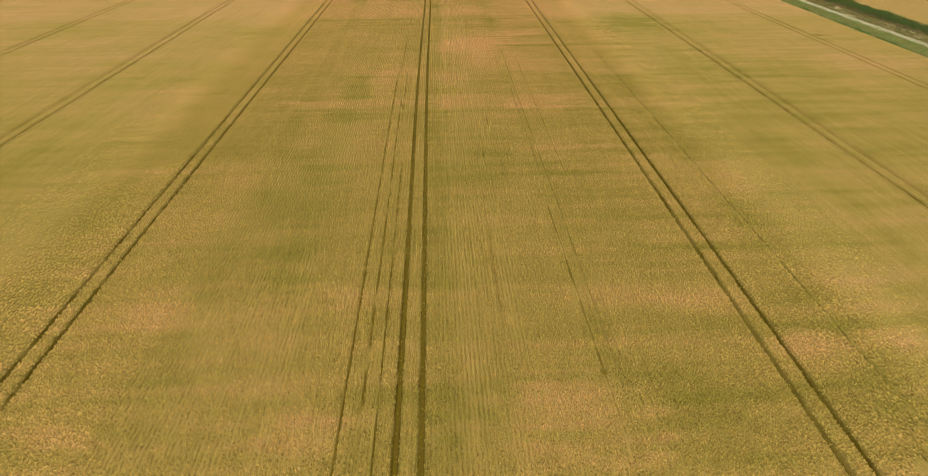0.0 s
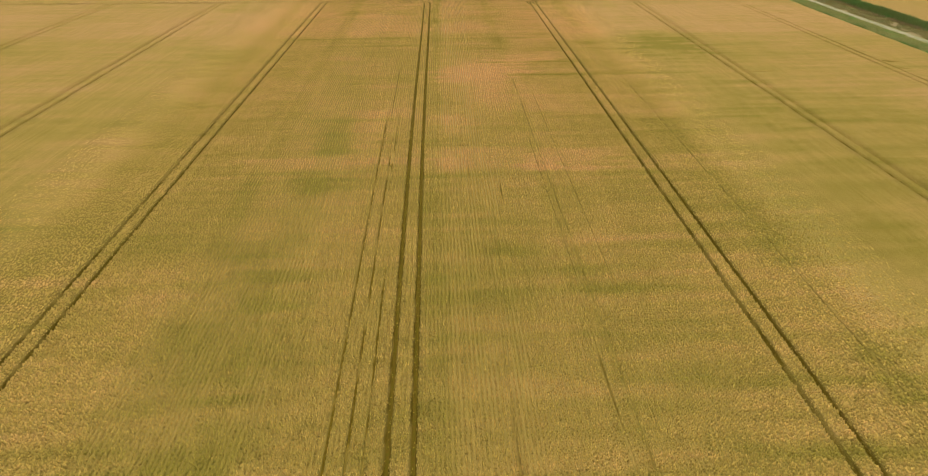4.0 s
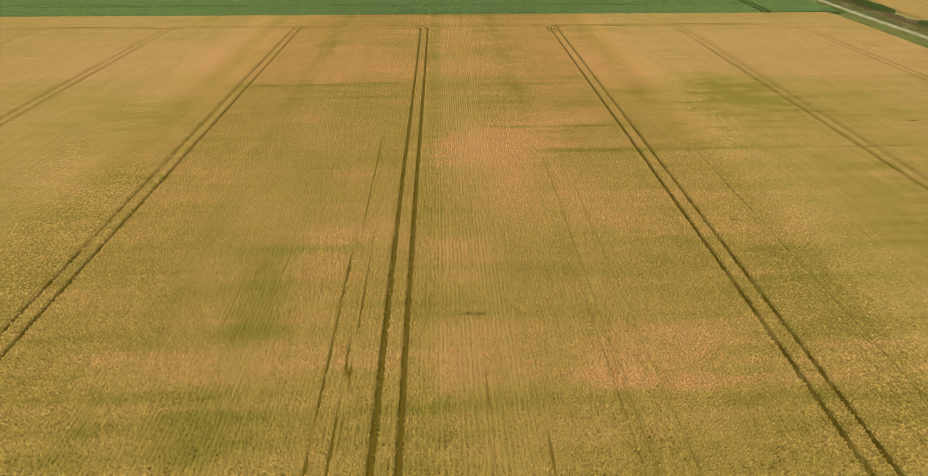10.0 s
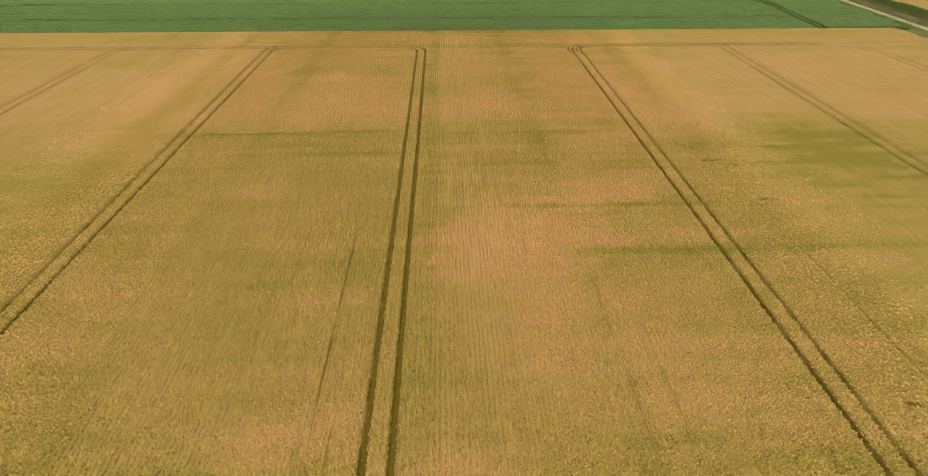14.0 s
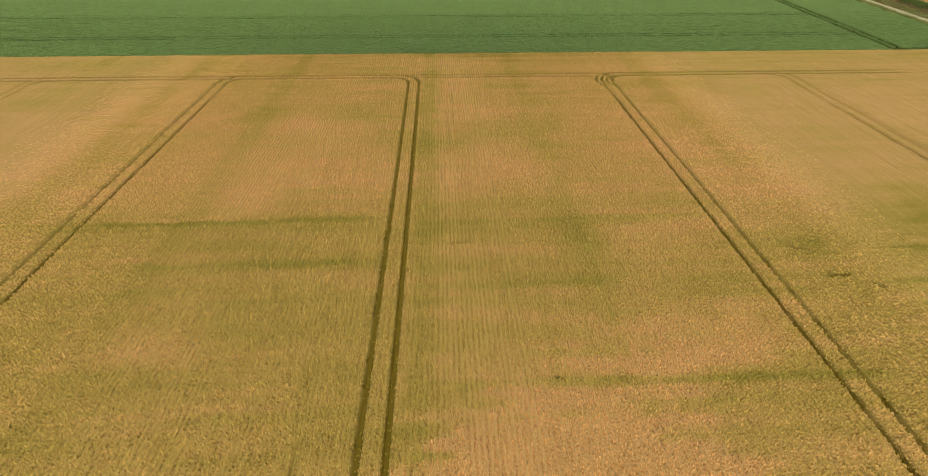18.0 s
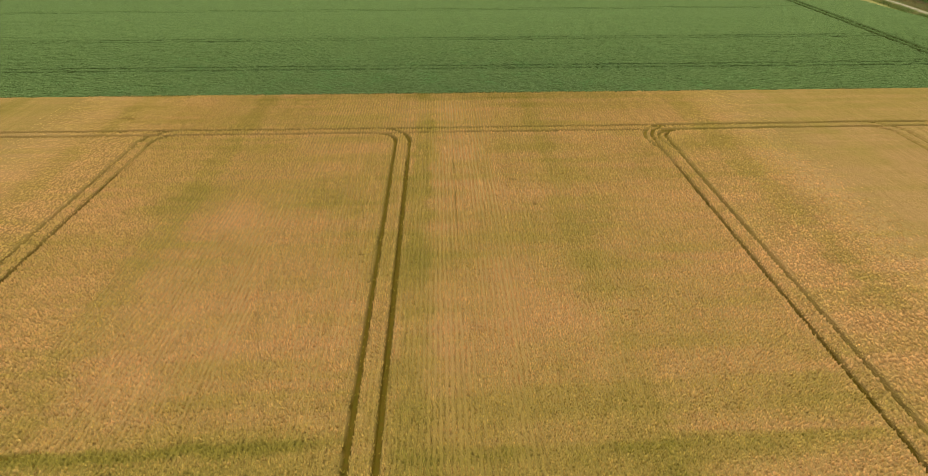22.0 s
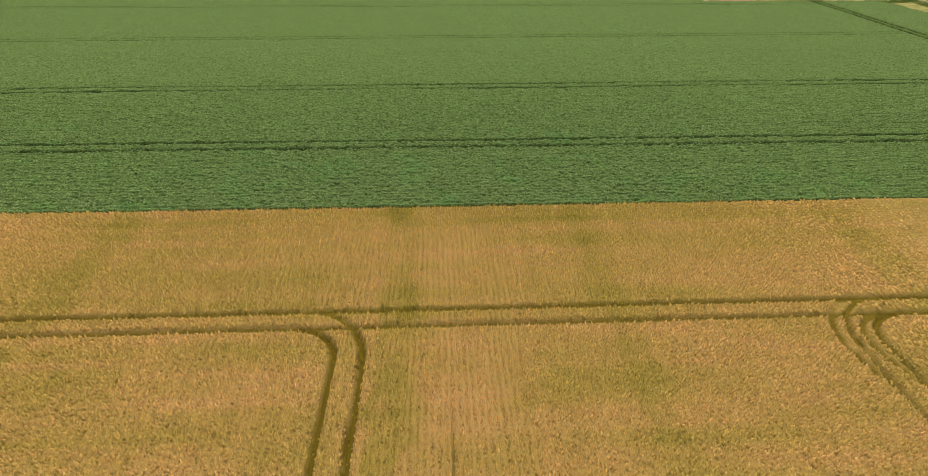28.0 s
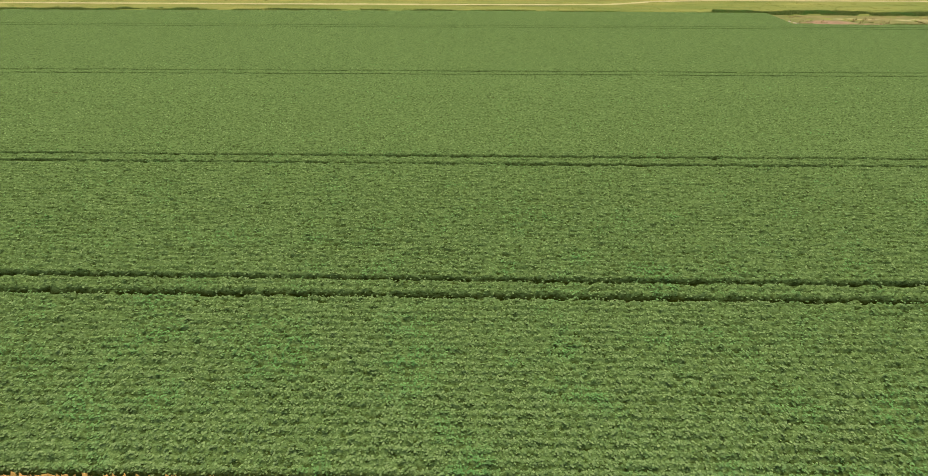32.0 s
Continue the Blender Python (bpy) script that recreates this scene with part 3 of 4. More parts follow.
def wheat_sheet(us, ys):
    u, y = np.meshgrid(us, ys)
    x = line_x(u, y)
    z = canopy(x, y, u)
    # Shade painted into the colour: darker down the walls, in seams and ruts.
    stem_shade = np.maximum(smooth(0.12, 0.65, 0.72 - z), np.minimum(1.0, 4.0 * seam(x, y, u)))
    stem_shade = np.maximum(stem_shade, 0.95 * smooth(0.08, 0.4, groove(x, y, u)))
    under = (1 - smooth(44, 54, np.abs(u))) * smooth(12, 16, y)       # dark colour put in for the shade among leaves and stalks below the ears
    z, stem_shade = z - 0.12 * under * smooth(0.3, 0.6, z), np.maximum(stem_shade, 0.46 * under)
    outside = (u >= 127.99) | (u <= -259.99) | (y >= EDGE - 0.01)
    z = np.where(outside, -0.05, z)
    # thin strengthens the painted gap shade outside the ears, replacing their self-shading.
    return np.stack((x, y, z), -1).reshape(-1, 3), grid_faces(len(ys), len(us)), ripeness(x, y, u).ravel(), stem_shade.ravel(), (0.3 + 0.4 * smooth(44, 56, np.abs(u))).ravel()


south = wheat_sheet(cols(0.13, 0.8, 1.4, 1.4), spot_rows(spaced([(-120, 8, 4.0), (8, 210.6, 0.95)])))
north = wheat_sheet(cols(0.2, 0.5, 1.2, 6.5), spaced([(210.5, 216, 0.5), (216, 225, 0.16), (225, 238.5, 0.4), (238.5, 238.85, 0.17), (238.85, EDGE, 0.15)]))
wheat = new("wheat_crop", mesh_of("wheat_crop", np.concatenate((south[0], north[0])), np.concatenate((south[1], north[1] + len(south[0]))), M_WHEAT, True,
                                  ripe=np.concatenate((south[2], north[2])), stem_shade=np.concatenate((south[3], north[3])), thin=np.concatenate((south[4], north[4]))))
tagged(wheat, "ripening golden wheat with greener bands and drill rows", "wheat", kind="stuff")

# ears and upper leaves standing out of the canopy
# How much shade is painted into the colour at each tuft's foot.
STALK_SHADE = 0.2
rng = np.random.default_rng(7)


def flakes(root, size, rng):
    """Small tilted three-sided tips, longer along the rows than across."""
    n = len(root)
    a = rng.normal(0, 0.6, n)
    ca, sa = np.cos(a)[:, None], np.sin(a)[:, None]
    w, l = (size * rng.uniform(0.3, 0.6, n))[:, None], (size * rng.uniform(0.7, 1.4, n))[:, None]
    px, py = np.concatenate((-w, w, w * 0.2), 1), np.concatenate((-l * 0.5, -l * 0.3, l * 0.8), 1)
    z = size[:, None] * rng.normal(0, 0.24, (n, 3))
    v = root[:, None, :] + np.stack((px * ca - py * sa, px * sa + py * ca, z), -1)
    return v.reshape(-1, 3)


def clumps(root, size, rng, tall=1.0):
    """Tufts of upright ears on their stalks: slim three-sided peaks. The last array paints shade on the stalks, none on
    the ears.
    """
    n = len(root)
    size = size * rng.uniform(0.75, 1.3, n)
    a = rng.uniform(0, 2 * np.pi, n)
    ang = a[:, None] + np.array([0, 2.09, 4.19])[None, :] + rng.normal(0, 0.25, (n, 3))
    r = size[:, None] * rng.uniform(0.75, 1.25, (n, 3))
    ring = root[:, None, :] + np.stack((0.66 * r * np.cos(ang), 1.22 * r * np.sin(ang), -(tall * np.ones(n))[:, None] * 0.18 * rng.uniform(0.8, 1.2, (n, 3))), -1)
    top = root + np.stack((rng.normal(0, 0.22, n) * size, rng.normal(0.1, 0.4, n) * size, tall * rng.uniform(-0.05, 0.12, n)), -1)
    v = np.concatenate((ring, top[:, None, :]), 1).reshape(-1, 3)
    k = np.arange(n)[:, None] * 4
    f = np.stack((k + [0, 1, 3], k + [1, 2, 3], k + [2, 0, 3]), 1).reshape(-1, 3)
    return v, f, np.tile([STALK_SHADE] * 3 + [0.0], n)


def ear_places(u0, u1, du, y0, y1, dy, size, rows):
    """A tuft about every du across and dy along; rows: how far they are drawn together into drill rows."""
    us, ys = np.arange(u0, u1, du), np.arange(y0, y1, dy)
    u, y = np.meshgrid(us, ys)
    n = u.size
    u, y = u.ravel() + rng.normal(0, 0.26, n) * du, y.ravel() + rng.uniform(-0.6, 0.6, n) * dy
    off = (u / 0.42 + 0.1 * (fbm(u / 4, y / 9, 25) - 0.5)) % 1.0 - 0.5                                        # drawn towards the nearest drill row
    headland = smooth(234.2, 235.6, y)                                                                        # the last pass runs along the edge
    u = u - 0.42 * off * rows * (0.3 + 0.7 * smooth(0.3, 0.6, fbm(u / 0.8 + 9, y / 7, 24))) * (1 - headland)
    y = y - 0.45 * (y / 0.45 % 1.0 - 0.5) * 0.36 * headland
    x = line_x(u, y)
    edge = 0.85 * size
    open_rut = np.maximum(np.maximum(groove(x - edge, y, u), groove(x + edge, y, u)), np.maximum(groove(x, y - edge, u), groove(x, y + edge, u)))
    ok = (rng.uniform(46, 56, n) > np.abs(u)) & (open_rut < rng.uniform(0.05, 0.4, n)) & (y < EDGE - 0.15)
    ok &= (seam(x, y, u) < 0.06) & (seam(x, y, u + 0.35 * edge) < 0.1) & (seam(x, y, u - 0.35 * edge) < 0.1)
    u, y, x = u[ok], y[ok], x[ok]
    z = canopy(x, y, u) + 0.085 + rng.uniform(-0.03, 0.03, len(x))
    return np.stack((x, y, z), -1), ripeness(x, y, u)


places, tris, count = [], [], 0
for u0, u1, du, y0, y1, dy, size, rows in ((-25, -11, 0.165, 17, 205, 0.21, 0.118, 0.64), (-11, 4.1, 0.165, 17, 239, 0.21, 0.12, 0.4), (4.1, 11.6, 0.165, 17, 239, 0.21, 0.114, 0.6),
                                           (11.6, 29, 0.17, 15, 165, 0.21, 0.12, 0.3), (11.6, 36, 0.175, 165, 239, 0.212, 0.122, 0.3), (-25, -11, 0.17, 205, 239, 0.212, 0.12, 0.3), (-36, -25, 0.18, 20, 239, 0.215, 0.127, 0.3),
                                           (29, 40, 0.18, 18, 165, 0.215, 0.127, 0.3), (-56, -36, 0.255, 20, 239, 0.28, 0.156, 0.2), (40, 56, 0.255, 20, 165, 0.28, 0.156, 0.2), (36, 56, 0.255, 165, 239, 0.28, 0.156, 0.2)):
    root, ripe = ear_places(u0, u1, du, y0, y1, dy, size, rows)
    fade = smooth(38, 54, np.abs(root[:, 0]))
    v, f, stalk_shade = clumps(root, size, rng, (1.3 if size < 0.125 else 1.15 if size < 0.15 else 0.8) * (1 - 0.85 * fade))
    places.append((v, np.repeat(ripe, 4), stalk_shade))
    tris.append(f + count)
    count += len(v)
# ragged stalks hanging over the edges of the ruts
for k in (-36, 0, 36):
    n = 5000
    y = rng.uniform(14, END[k], n)
    x = line_x(k, y) + rng.choice([-1.0, 1.0], n) * GAUGE + rng.choice([-1.0, 1.0], n) * (RUT + rng.normal(0.08, 0.04, n))
    root = np.stack((x, y, 0.70 - 0.12 * rng.uniform(0, 1, n) ** 2), -1)
    v, f, stalk_shade = clumps(root, np.full(n, 0.09), rng, 0.8)
    places.append((v, np.repeat(ripeness(x, y, u_of(x, y)) - 0.1, 4), stalk_shade))
    tris.append(f + count)
    count += len(v)
# stray leaves and weeds low down in the ruts
u = np.repeat([-36, 0, 36], 900) + rng.choice([-1.0, 1.0], 2700) * GAUGE + rng.uniform(-0.26, 0.26, 2700)
y = rng.uniform(14, 217, 2700)
root = np.stack((line_x(np.round(u / 36) * 36, y) + (u - np.round(u / 36) * 36), y, rng.uniform(0.03, 0.35, 2700)), -1)
places.append((flakes(root, np.full(len(root), 0.12), rng), np.repeat(rng.uniform(-0.4, 0.25, len(root)), 3), np.full(3 * len(root), 0.3)))
tris.append(np.arange(3 * len(root)).reshape(-1, 3) + count)
v = np.concatenate([p[0] for p in places])
child("ears", mesh_of("ears", v, np.concatenate(tris), M_EARS, True, ripe=np.concatenate([p[1] for p in places]), stem_shade=np.concatenate([p[2] for p in places])), wheat, "bristly wheat ears and upper leaves", "stuff")


def flattened_patch(x, y, la, lb, turn):
    """A ridged mat of stalks lying flat in a hollow of the wheat."""
    s, a = np.meshgrid(np.linspace(0, 1, 9), np.linspace(0, 2 * np.pi, 25)[:-1])
    p, q = 0.95 * s * np.cos(a) * la, 0.6 * s * np.sin(a) * lb
    c, n = math.cos(radians(turn)), math.sin(radians(turn))
    q = q - 0.12 * np.sin(p * 2.1)
    z = 0.36 - 0.12 * (1 - s ** 2) + 0.12 * (fbm(p * 3 + x, q * 9 + y, 36) - 0.5)
    i = np.arange(24 * 9).reshape(24, 9)
    j = np.roll(i, -1, 0)
    f = np.stack((i[:, :-1], i[:, 1:], j[:, 1:], j[:, :-1]), -1).reshape(-1, 4)
    v = np.stack((p * c - q * n, p * n + q * c, z), -1).reshape(-1, 3)
    v[i[:, 0]] = v[i[0, 0]]
    me = mesh_of("flattened_patch", v, f, M_WHEAT, ripe=np.full(len(v), 0.15), thin=np.full(len(v), 0.5), stem_shade=np.full(len(v), 0.3))
    me.validate()
    bm = bmesh.new()
    bm.from_mesh(me)
    bmesh.ops.remove_doubles(bm, verts=bm.verts, dist=0.0005)
    bm.to_mesh(me)
    bm.free()
    ob = new("flattened_patch", me)
    ob.location = (x, y, 0)
    return tagged(ob, "small patch of wheat stalks bent flat to the ground", "flattened patch", "flattened patches in the wheat")


for spot in SPOTS:
    flattened_patch(*spot)


def tramline(paths, material, label, group):
    """Two ruts, each along its own path."""
    thing = empty("tramline", (*np.asarray(paths[0])[0], 0))
    for p in paths:
        v, f = strip(np.asarray(p) - np.asarray(thing.location)[:2], RUT + 0.04, 0.035, 0.03, 5, 0.3, 11)
        child("wheel_rut", mesh_of("wheel_rut", v, f, material, True), thing)
    return tagged(thing, label, "tramline", group)


for k in LINES:
    ys = np.arange(-118, END[k], 2.0)
    tramline([np.stack((line_x(k, ys) + s * GAUGE, ys), -1) for s in (-1, 1)], M_RUT, "pair of dark wheel ruts running straight through the wheat", "tramlines in the wheat")
xs = np.arange(-250, line_x(108, HEAD) - 12, 2.0)
tramline([np.stack((xs, 0 * xs + HEAD + s * GAUGE * 0.86), -1) for s in (-1, 1)], M_RUT, "pair of wheel ruts crossing the wheat along its headland", "tramlines in the wheat")
for k, shift, side, r, _ in TURNS:
    a = np.linspace(0, np.pi / 2, 16)
    tramline([np.stack((line_x(k, HEAD - r) + shift + side * (r - (r + s * 0.95) * np.cos(a)), HEAD - r + (r + s * 0.95) * np.sin(a)), -1) for s in (-1, 1)], M_RUT,
             "pair of wheel ruts curving from the wheat rows into the headland", "turning tramlines in the wheat")

# ---- the green crop ----
ROW = 0.625
GREEN_LINES = [254.75, 277.9, 312.9, 350.8]


def green_slope(k):
    """How much the tramline k of the green crop veers north going east."""
    return 0.0 if k < 260 else 0.008 if k < 300 else 0.018


def north_edge(x):
    """y of the far side of the green crop."""
    return np.interp(x, [-230, -107, 0, 60], [364.5, 366.6, 370.4, 371.0])


def green_cross(y):
    """x of the tramline that runs along the east side of the green crop."""
    return np.interp(y, [240, 275, 315, 366], [106.2, 109.6, 112.8, 116.5])


def green_groove(x, y):
    wob = 0.3 * (fbm(x * 1.7, y * 1.7, 55) - 0.5)
    best = np.full(np.broadcast(x, y).shape, 9.0)
    for k in GREEN_LINES:
        best = np.minimum(best, np.where(x < green_cross(y) - 1, np.abs(np.abs(y - k - green_slope(k) * (x - 10)) - 1.0) + 0.08 * (k > 300), 9.0))
    best = np.minimum(best, np.abs(np.abs(x - green_cross(y)) - 1.0) - 0.5)
    best = np.minimum(best, np.where((x > 106) & (y < 241.2), np.abs(y - 240.3) - 0.35, 9.0))
    return 1 - smooth(0.08, 0.27, best + wob)


def green_edge(y):
    return np.where(y > 357.3, np.minimum(82.0, road_x(y) - 6), road_x(y) - 5.5 - 0.0 * y)


def green_top(x, y):
    clump = fbm(x * 3.0, y * 2.5, 61, 2)
    row = 0.5 + 0.5 * np.cos(2 * np.pi * (y + 0.1 * (fbm(x * 0.5, y * 0.3, 64) - 0.5)) / ROW)
    h = 0.66 + 0.2 * (1 - smooth(258, 298, y)) * (row ** 0.7 - 0.62) + 0.46 * (1 - 0.7 * smooth(262, 335, y)) * (clump - 0.5) + 0.12 * (fbm(x / 9, y / 6, 62) - 0.5)
    return h * (1 - green_groove(x, y)) - 0.04 * green_groove(x, y)


def green_sheet(xs, ys, closed):
    x, y = np.meshgrid(xs, ys)
    edge = green_edge(y)
    z = np.where(x > edge, -0.3, green_top(x, y))
    z = np.where((closed & (y <= ys[0] + 0.01)) | (x <= xs[0] + 0.01) | (y >= north_edge(x)), -0.05, z)
    return np.stack((np.minimum(x, edge + 0.5), y, z), -1).reshape(-1, 3), grid_faces(len(ys), len(xs))


near = green_sheet(spaced([(-230, -95, 3.0), (-95, -46, 0.8), (-46, 46, 0.3), (46, 95, 0.8), (95, 104, 1.0), (104, 115, 0.22), (115, 136, 1.0)]), spaced([(239.06, 239.2, 0.1), (239.2, 281.9, ROW / 4), (281.9, 300, ROW / 3)]), True)
far = green_sheet(spaced([(-230, -130, 4.0), (-130, 109, 0.9), (109, 118.5, 0.22), (118.5, 136, 1.0)]), spaced([(299.9, 309.5, 0.6), (309.5, 316.5, 0.16), (316.5, 346.5, 0.6), (346.5, 354.5, 0.2), (354.5, NORTH + 0.3, 0.5)]), False)
# deep grows where the cover is lower, carrying its painted shade.
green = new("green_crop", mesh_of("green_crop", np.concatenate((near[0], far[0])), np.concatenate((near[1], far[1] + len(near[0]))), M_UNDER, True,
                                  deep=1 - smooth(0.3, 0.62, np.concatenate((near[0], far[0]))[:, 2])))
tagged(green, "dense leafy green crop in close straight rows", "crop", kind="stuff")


def leaves(x, y, size, rng):
    """Broad leaves, each folded along its middle, round the plants of the rows."""
    n = len(x)
    z = green_top(x, y) + rng.uniform(-0.14, 0.10, n)
    a = rng.uniform(0, 2 * np.pi, n)
    s = size * rng.uniform(0.7, 1.3, n)
    along = np.stack((np.cos(a), np.sin(a), rng.uniform(-0.5, 0.3, n)), -1)
    side = np.stack((-np.sin(a), np.cos(a), rng.uniform(-0.3, 0.3, n)), -1)
    c = np.stack((x, y, z), -1)
    v = np.stack((c, c + (0.55 * along + 0.42 * side) * s[:, None], c + along * s[:, None], c + (0.55 * along - 0.42 * side) * s[:, None]), 1)
    return v.reshape(-1, 3)


# the foliage is resolved leaf by leaf beside the wheat and thins out northwards, where the canopy alone shows
n = 4200000
gx, gy = rng.uniform(-130, 130, n), rng.uniform(239.1, NORTH, n)
gy = np.where(rng.uniform(0, 1, n) < 0.6, np.round(gy / ROW) * ROW + rng.normal(0, 0.13, n), gy)
away = np.hypot(gx * 0.75, gy - 213)
ok = (rng.uniform(0, 1, n) < np.minimum(1, 30 / away) ** 2.9) & (gy > 239.12) & (gy < north_edge(gx))
gx, gy, away = gx[ok], gy[ok], away[ok]
ok = (gx < green_edge(gy)) & (green_groove(gx, gy) < np.where(away < 60, 0.6, 0.02)) & (fbm(gx * 3.0, gy * 2.5, 61, 2) + 0.12 * np.cos(2 * np.pi * gy / ROW) > rng.uniform(0.15, 0.47, len(gx)))
v = leaves(gx[ok], gy[ok], 0.155 * np.maximum(1, away[ok] / 32) ** 0.3, rng)
child("leaves", mesh_of("leaves", v, np.arange(len(v)).reshape(-1, 4), M_LEAF), green, "broad matt green leaves", "stuff")

for k in GREEN_LINES:
    xs = np.arange(-226, green_cross(k) - 1, 2.0)
    tramline([np.stack((xs, k + green_slope(k) * (xs - 10) + s), -1) for s in (-1, 1)], M_GREEN_RUT, "pair of dark wheel ruts between leafy green rows", "tramlines in the green crop")
ys = np.arange(240.5, NORTH, 2.0)
tramline([np.stack((green_cross(ys) + s, ys), -1) for s in (-1, 1)], M_GREEN_RUT, "pair of dark wheel ruts slanting across the green rows", "tramlines in the green crop")

# ---- the east side: verge, farm track, bank, reeds, the next field ----
ys = np.arange(-300, 521, 4.0)
rx = road_x(ys)


def band(name, left, right, material, label, category, z, rough=0.0, across=9, sag=0.0, y0=-300, y1=520, seed=0):
    """A band beside the farm track, from left to right of its middle."""
    y = np.arange(y0, y1 + 1, 3.0)
    path = np.stack((road_x(y) + (left + right) / 2, y), -1)
    v, f = strip(path, (right - left) / 2, z, sag, across, rough, seed)
    return tagged(new(name, mesh_of(name, v, f, material, True)), label, category, kind="structure")


band("verge_west", -12.0, -0.9, M_VERGE, "rough grass verge between crop and farm track", "verge", 0.04, 0.25, 13, seed=1)
band("farm_track", -1.25, 1.25, M_GRAVEL, "pale gravel farm track with worn wheel lines", "track", 0.09, 0.12, 9, -0.03, seed=2)
band("ditch_bank", 1.0, 8.8, M_BANK, "dry brown bank with sparse faded grass", "bank", 0.05, 0.25, 13, 0.35, seed=3)
band("reed_ground", 8.6, 15.0, M_VERGE, "damp dark ground under the reeds", "ground", 0.02, 0.2, 9, seed=4)

y = np.arange(-300, 521, 4.0)
xe = road_x(y)
t = np.concatenate(([0, 0.002], np.linspace(0.01, 1, 80)))
fx = xe[:, None] + 14.5 + t[None, :] * 240
fy = y[:, None] + 0 * fx
fz = np.where((t[None, :] == 0) | (y[:, None] < -298), -0.1, 0.72 + 0.15 * (fbm(fx * 0.6, fy * 0.6, 71) - 0.5))
# thin puts ear-to-ear shading into the colour of this bare sheet.
tagged(new("far_wheat_crop", mesh_of("far_wheat_crop", np.stack((fx, fy, fz), -1).reshape(-1, 3), grid_faces(len(y), len(t)), M_WHEAT, True,
       ripe=(0.66 + 0.4 * (fbm(fx / 30, fy / 40, 72) - 0.5)).ravel(), thin=np.full(fx.size, 0.7))), "pale ripe wheat beyond the reeds", "wheat", kind="stuff")


def tufts(name, n, y0, y1, left, right, height, width, count, material, label, category, clump=0.0, lean=0.3, spread=0.2, breaks=0.0):
    y = rng.uniform(y0, y1, n)
    off = rng.uniform(left, right, n)
    x = road_x(y) + off
    keep = (fbm(x / 1.6, y / 3.0, 81) > clump) & ((breaks == 0) | (np.abs(y - 232.5 + 0.5 * (off - 11)) > 8.0 + 2 * fbm(x, y, 84)))
    x, y = x[keep], y[keep]
    h = height * (0.55 + 0.9 * fbm(x / 2.5, y / 5, 82))
    v, f = blades(np.stack((x, y, 0 * x), -1), h, np.full(len(x), width), lean, count, rng, spread)
    ob = new(name, mesh_of(name, v, f, material))
    return tagged(ob, label, category, kind="stuff")


def verge_left(y):
    return np.where(y < EDGE, np.interp(y, [20, 222], [114.3, 124.4]) - road_x(y), -5.5)


y = rng.uniform(-10, 380, 21500)
lo = verge_left(y)
x = road_x(y) + lo + (np.abs(lo) - 1.7) * rng.uniform(0, 1, len(y))
v, f = blades(np.stack((x, y, 0 * x), -1), 0.55 * (0.4 + fbm(x / 2, y / 4, 83)), np.full(len(x), 0.16), 1.0, 4, rng, 0.25)
tagged(new("verge_grass", mesh_of("verge_grass", v, f, M_GRASS)), "unmown green grass beside the farm track", "grass", kind="stuff")
y = rng.uniform(-10, 380, 7000)
x = road_x(y) + verge_left(y) + rng.uniform(-0.2, 1.8, len(y))
ok = fbm(x / 2 + 5, y / 5, 85) > 0.48
v, f = blades(np.stack((x[ok], y[ok], 0 * x[ok]), -1), 0.85 * (0.5 + fbm(x[ok] / 2, y[ok] / 4, 86)), np.full(ok.sum(), 0.18), 0.5, 4, rng, 0.3)
tagged(new("edge_grass", mesh_of("edge_grass", v, f, M_REED)), "darker tussocks of grass along the wheat's edge", "grass", kind="stuff")
tufts("bank_grass", 18000, -10, 400, 1.6, 8.6, 0.3, 0.16, 4, M_BANKGRASS, "faded grass tufts on the bank", "grass", 0.33, 1.2, 0.25)
tufts("fringe_grass", 8000, -10, 400, 7.4, 11.5, 0.8, 0.16, 4, M_DRY, "straw-coloured grass fringe before the reeds", "grass", 0.3, 0.4, 0.25)
tufts("reed_bed", 29000, -10, 400, 9.0, 13.6, 1.5, 0.2, 4, M_REED, "tall dark green reed bed along the ditch, broken once", "reeds", 0.26, 0.22, 0.3, 1)

# ---- the north side: rough ground, meadow, field track ----
xs, ys = np.meshgrid(np.arange(-420, 421, 7.0), np.arange(365.0, 640, 5.0))
tagged(new("meadow", mesh_of("meadow", np.stack((xs, ys, 0.02 + 0.06 * (fbm(xs / 3, ys / 3, 91) - 0.5)), -1).reshape(-1, 3), grid_faces(*xs.shape), M_MEADOW, True)), "yellow-green meadow beyond the crop", "meadow", kind="structure")
TRACK = [(-420, 371), (-133, 379.5), (0, 383), (22, 384), (42, 385.5), (50, 388), (57, 391.5), (75, 394), (150, 396.5), (300, 400)]
v, f = strip(resample(TRACK, 3.0), 1.0, 0.1, -0.03, 7, 0.15, 5)
tagged(new("field_track", mesh_of("field_track", v, f, M_DIRT, True)), "pale dirt track bending through the meadow", "track", kind="structure")
xs, ys = np.meshgrid(np.linspace(82.6, 146, 70), np.linspace(357.9, 371.5, 24))
torn = 0.9 * (fbm(xs / 2.2, ys / 1.1, 95) - 0.5)


def spread(*places):
    """1 on the listed ellipses (x, y, half length, half width), torn at their rims."""
    return np.max([1 - smooth(0.6, 1.1, np.hypot((xs - px) / a, (ys - py) / b) + torn) for px, py, a, b in places], 0).ravel()


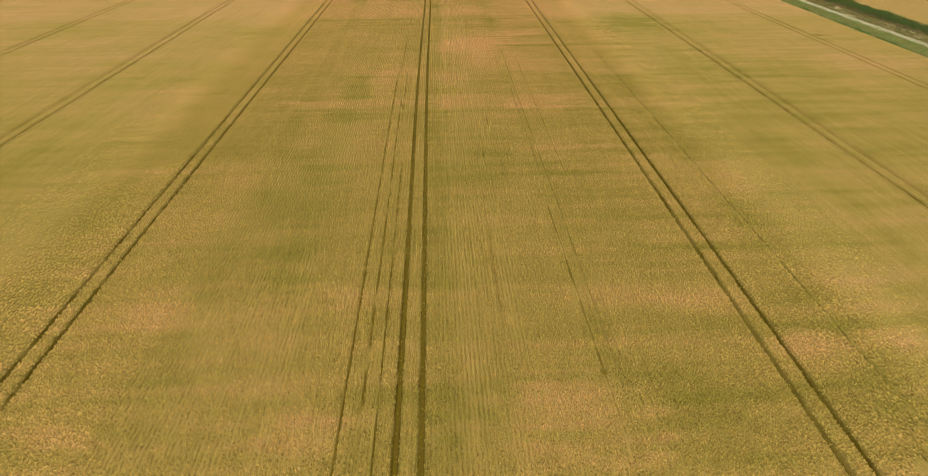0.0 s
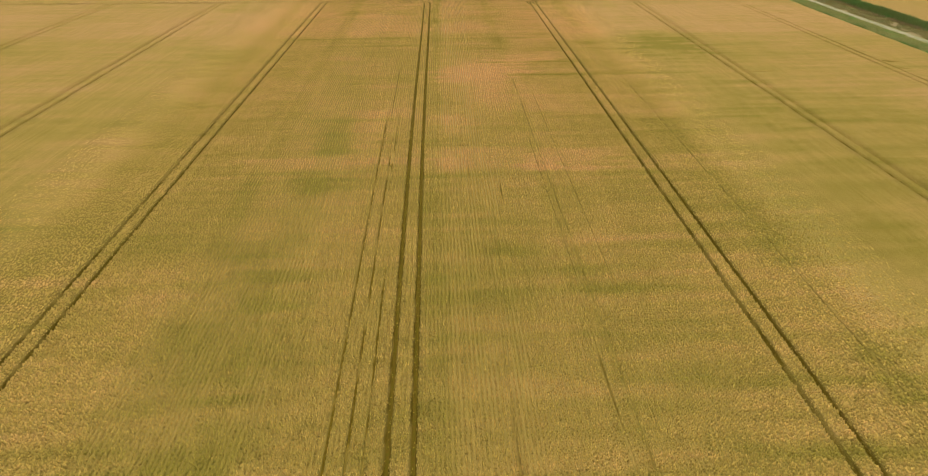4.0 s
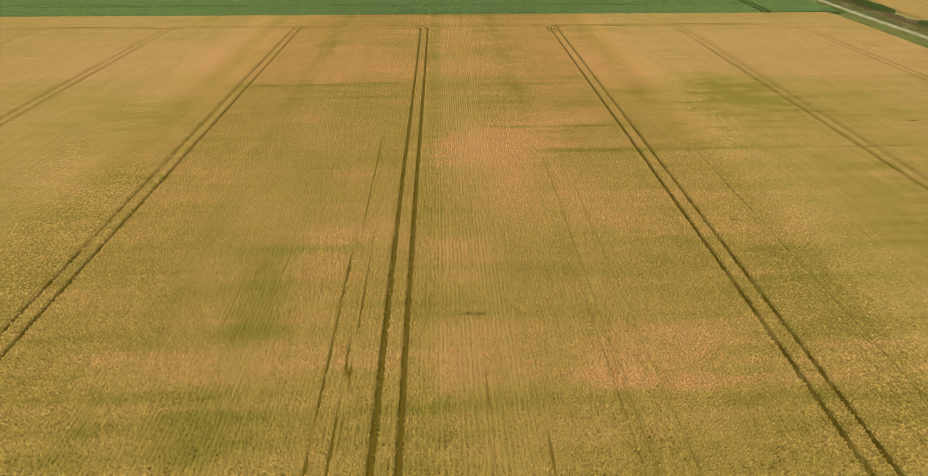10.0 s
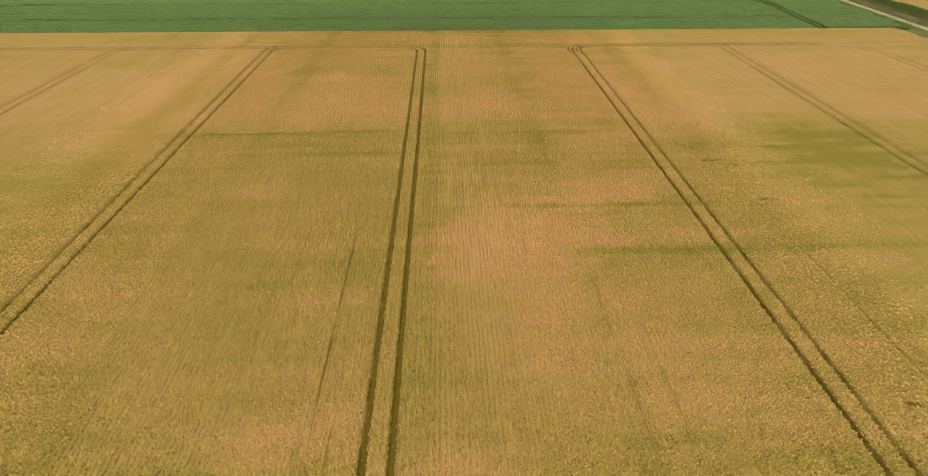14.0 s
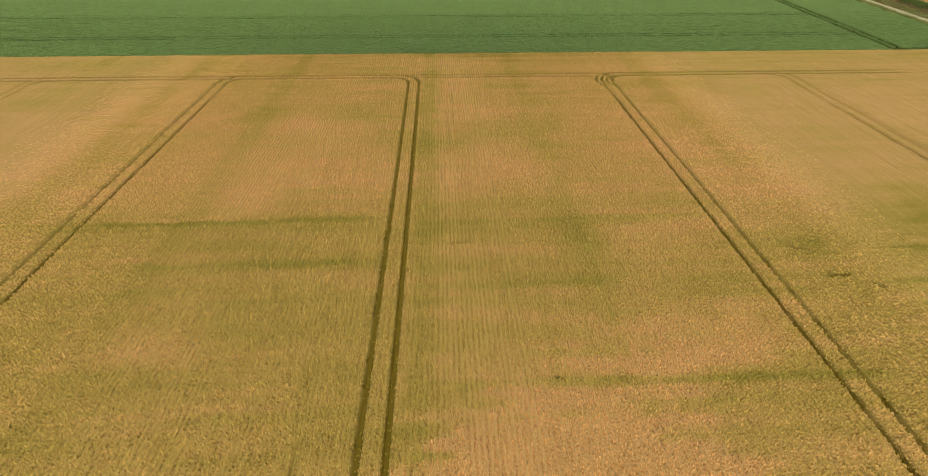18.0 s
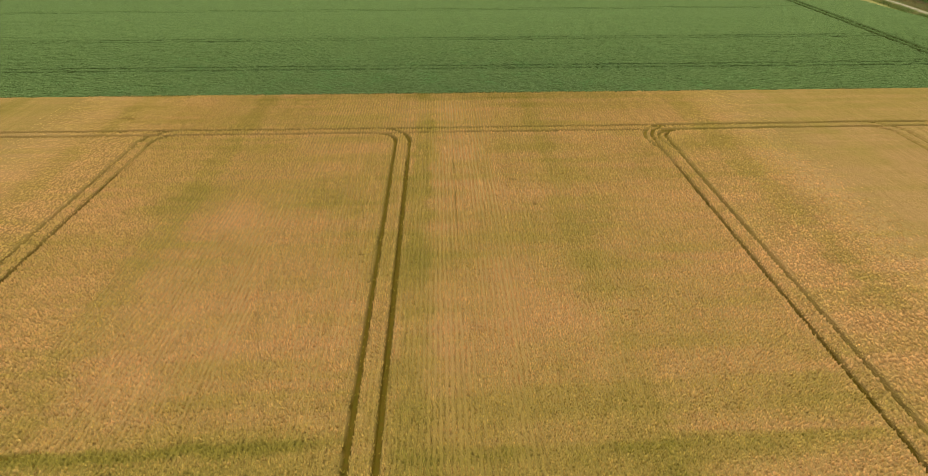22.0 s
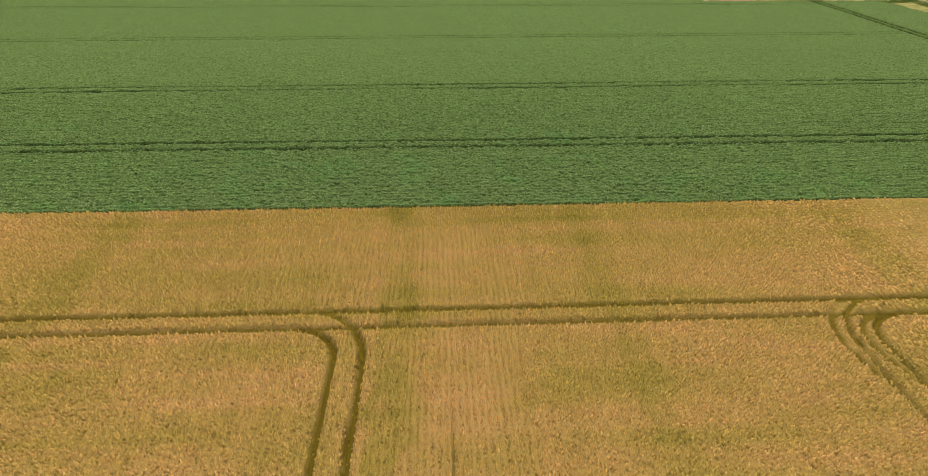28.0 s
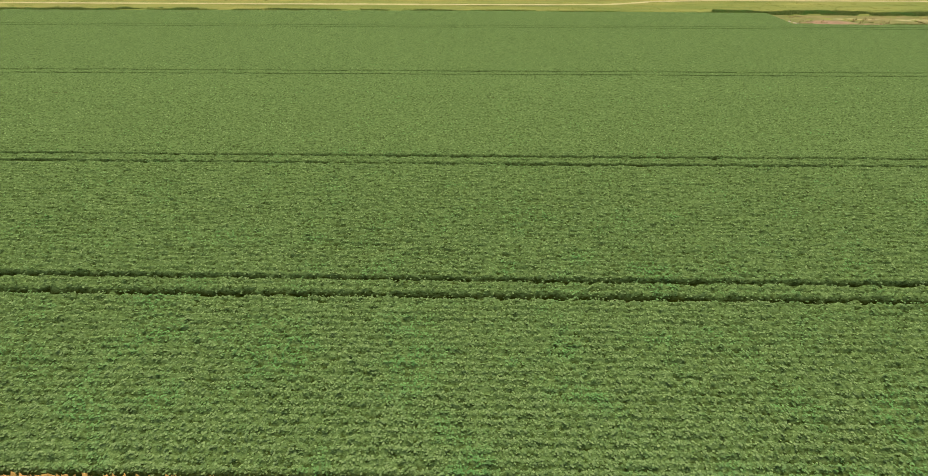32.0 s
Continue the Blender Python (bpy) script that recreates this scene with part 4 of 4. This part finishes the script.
tagged(new("bare_corner", mesh_of("bare_corner", np.stack((xs, ys, 0.07 + 0.25 * (fbm(xs / 2.5, ys / 2, 92) - 0.5)), -1).reshape(-1, 3), grid_faces(*xs.shape), M_CORNER, True,
       bare=spread((93, 362, 7, 3.0), (102, 360, 5, 1.6)), strawy=spread((102, 366.8, 8, 0.9), (119, 366, 9, 1.5), (116, 359.6, 6, 1.0), (131, 362, 8, 1.5)))), "weedy field corner with bare reddish soil", "soil", kind="structure")


def clod(x, y, size, seed):
    """A flat-bottomed lump of dry soil with a rough rim."""
    a, h = np.meshgrid(np.linspace(0, 2 * np.pi, 11)[:-1], np.linspace(0, 1, 5))
    r = size * np.sqrt(np.maximum(0.02, 1 - h ** 2)) * (0.75 + 0.5 * vnoise(np.cos(a) * 2 + seed, np.sin(a) * 2 + h * 2, seed))
    v = np.stack((x + r * np.cos(a), y + r * np.sin(a), 0.05 + 0.7 * size * h), -1).reshape(-1, 3)
    i = np.arange(50).reshape(5, 10)
    j = np.roll(i, -1, 1)
    f = np.stack((i[:-1], j[:-1], j[1:], i[1:]), -1).reshape(-1, 4)
    return tagged(new("clod", mesh_of("clod", v, f, M_CLOD, True)), "pale dry clod of soil at the field corner", "clod", "clods at the field corner")


for k, (x, y, size) in enumerate([(83.2, 362.8, 0.35), (83.6, 361.1, 0.3), (83.9, 359.9, 0.45), (84.4, 358.8, 0.4), (85.6, 358.4, 0.3), (87.0, 358.5, 0.28), (105.2, 358.6, 0.35), (108.4, 358.7, 0.3)]):
    clod(x, y, size, 60 + k)


def rough_patch(name, n, x0, x1, y0, y1, height, width, material, label, category, clump, lean=0.3):
    x, y = rng.uniform(x0, x1, n), rng.uniform(y0, y1, n)
    keep = (fbm(x / 6, y / 1.5, 93) > clump) & (np.abs(y - np.interp(x, *np.transpose(TRACK))) > 1.5)
    x, y = x[keep], y[keep]
    h = height * (0.4 + 1.1 * fbm(x / 5, y / 2, 94))
    v, f = blades(np.stack((x, y, 0 * x), -1), h, np.full(len(x), width), lean, 4, rng, 0.25)
    return tagged(new(name, mesh_of(name, v, f, material)), label, category, kind="stuff")


rough_patch("north_reed_bed", 9000, 66, 170, 372.3, 376.5, 0.62, 0.22, M_REED, "dark green reed belt behind the bare corner", "reeds", 0.46)
rough_patch("ditch_weeds", 5000, -170, -95, 367.0, 370.5, 0.7, 0.2, M_REED, "dark weeds along the field ditch", "weeds", 0.42)
rough_patch("edge_weeds", 7000, -95, 66, 370.8, 373.5, 0.5, 0.2, M_REED, "low green weeds at the crop's far edge", "weeds", 0.5)
rough_patch("corner_weeds", 350, 83, 146, 358, 371, 0.45, 0.2, M_DRY, "straw-coloured weeds on bare soil", "weeds", 0.52, 0.5)
rough_patch("corner_green_weeds", 1500, 83, 146, 357.6, 359, 0.7, 0.2, M_REED, "dark weeds bordering the bare soil", "weeds", 0.48, 0.4)
rough_patch("meadow_grass", 9000, -170, 190, 368, 398, 0.16, 0.2, M_MEADOWGRASS, "uneven meadow grass around the track", "grass", 0.5, 1.1)
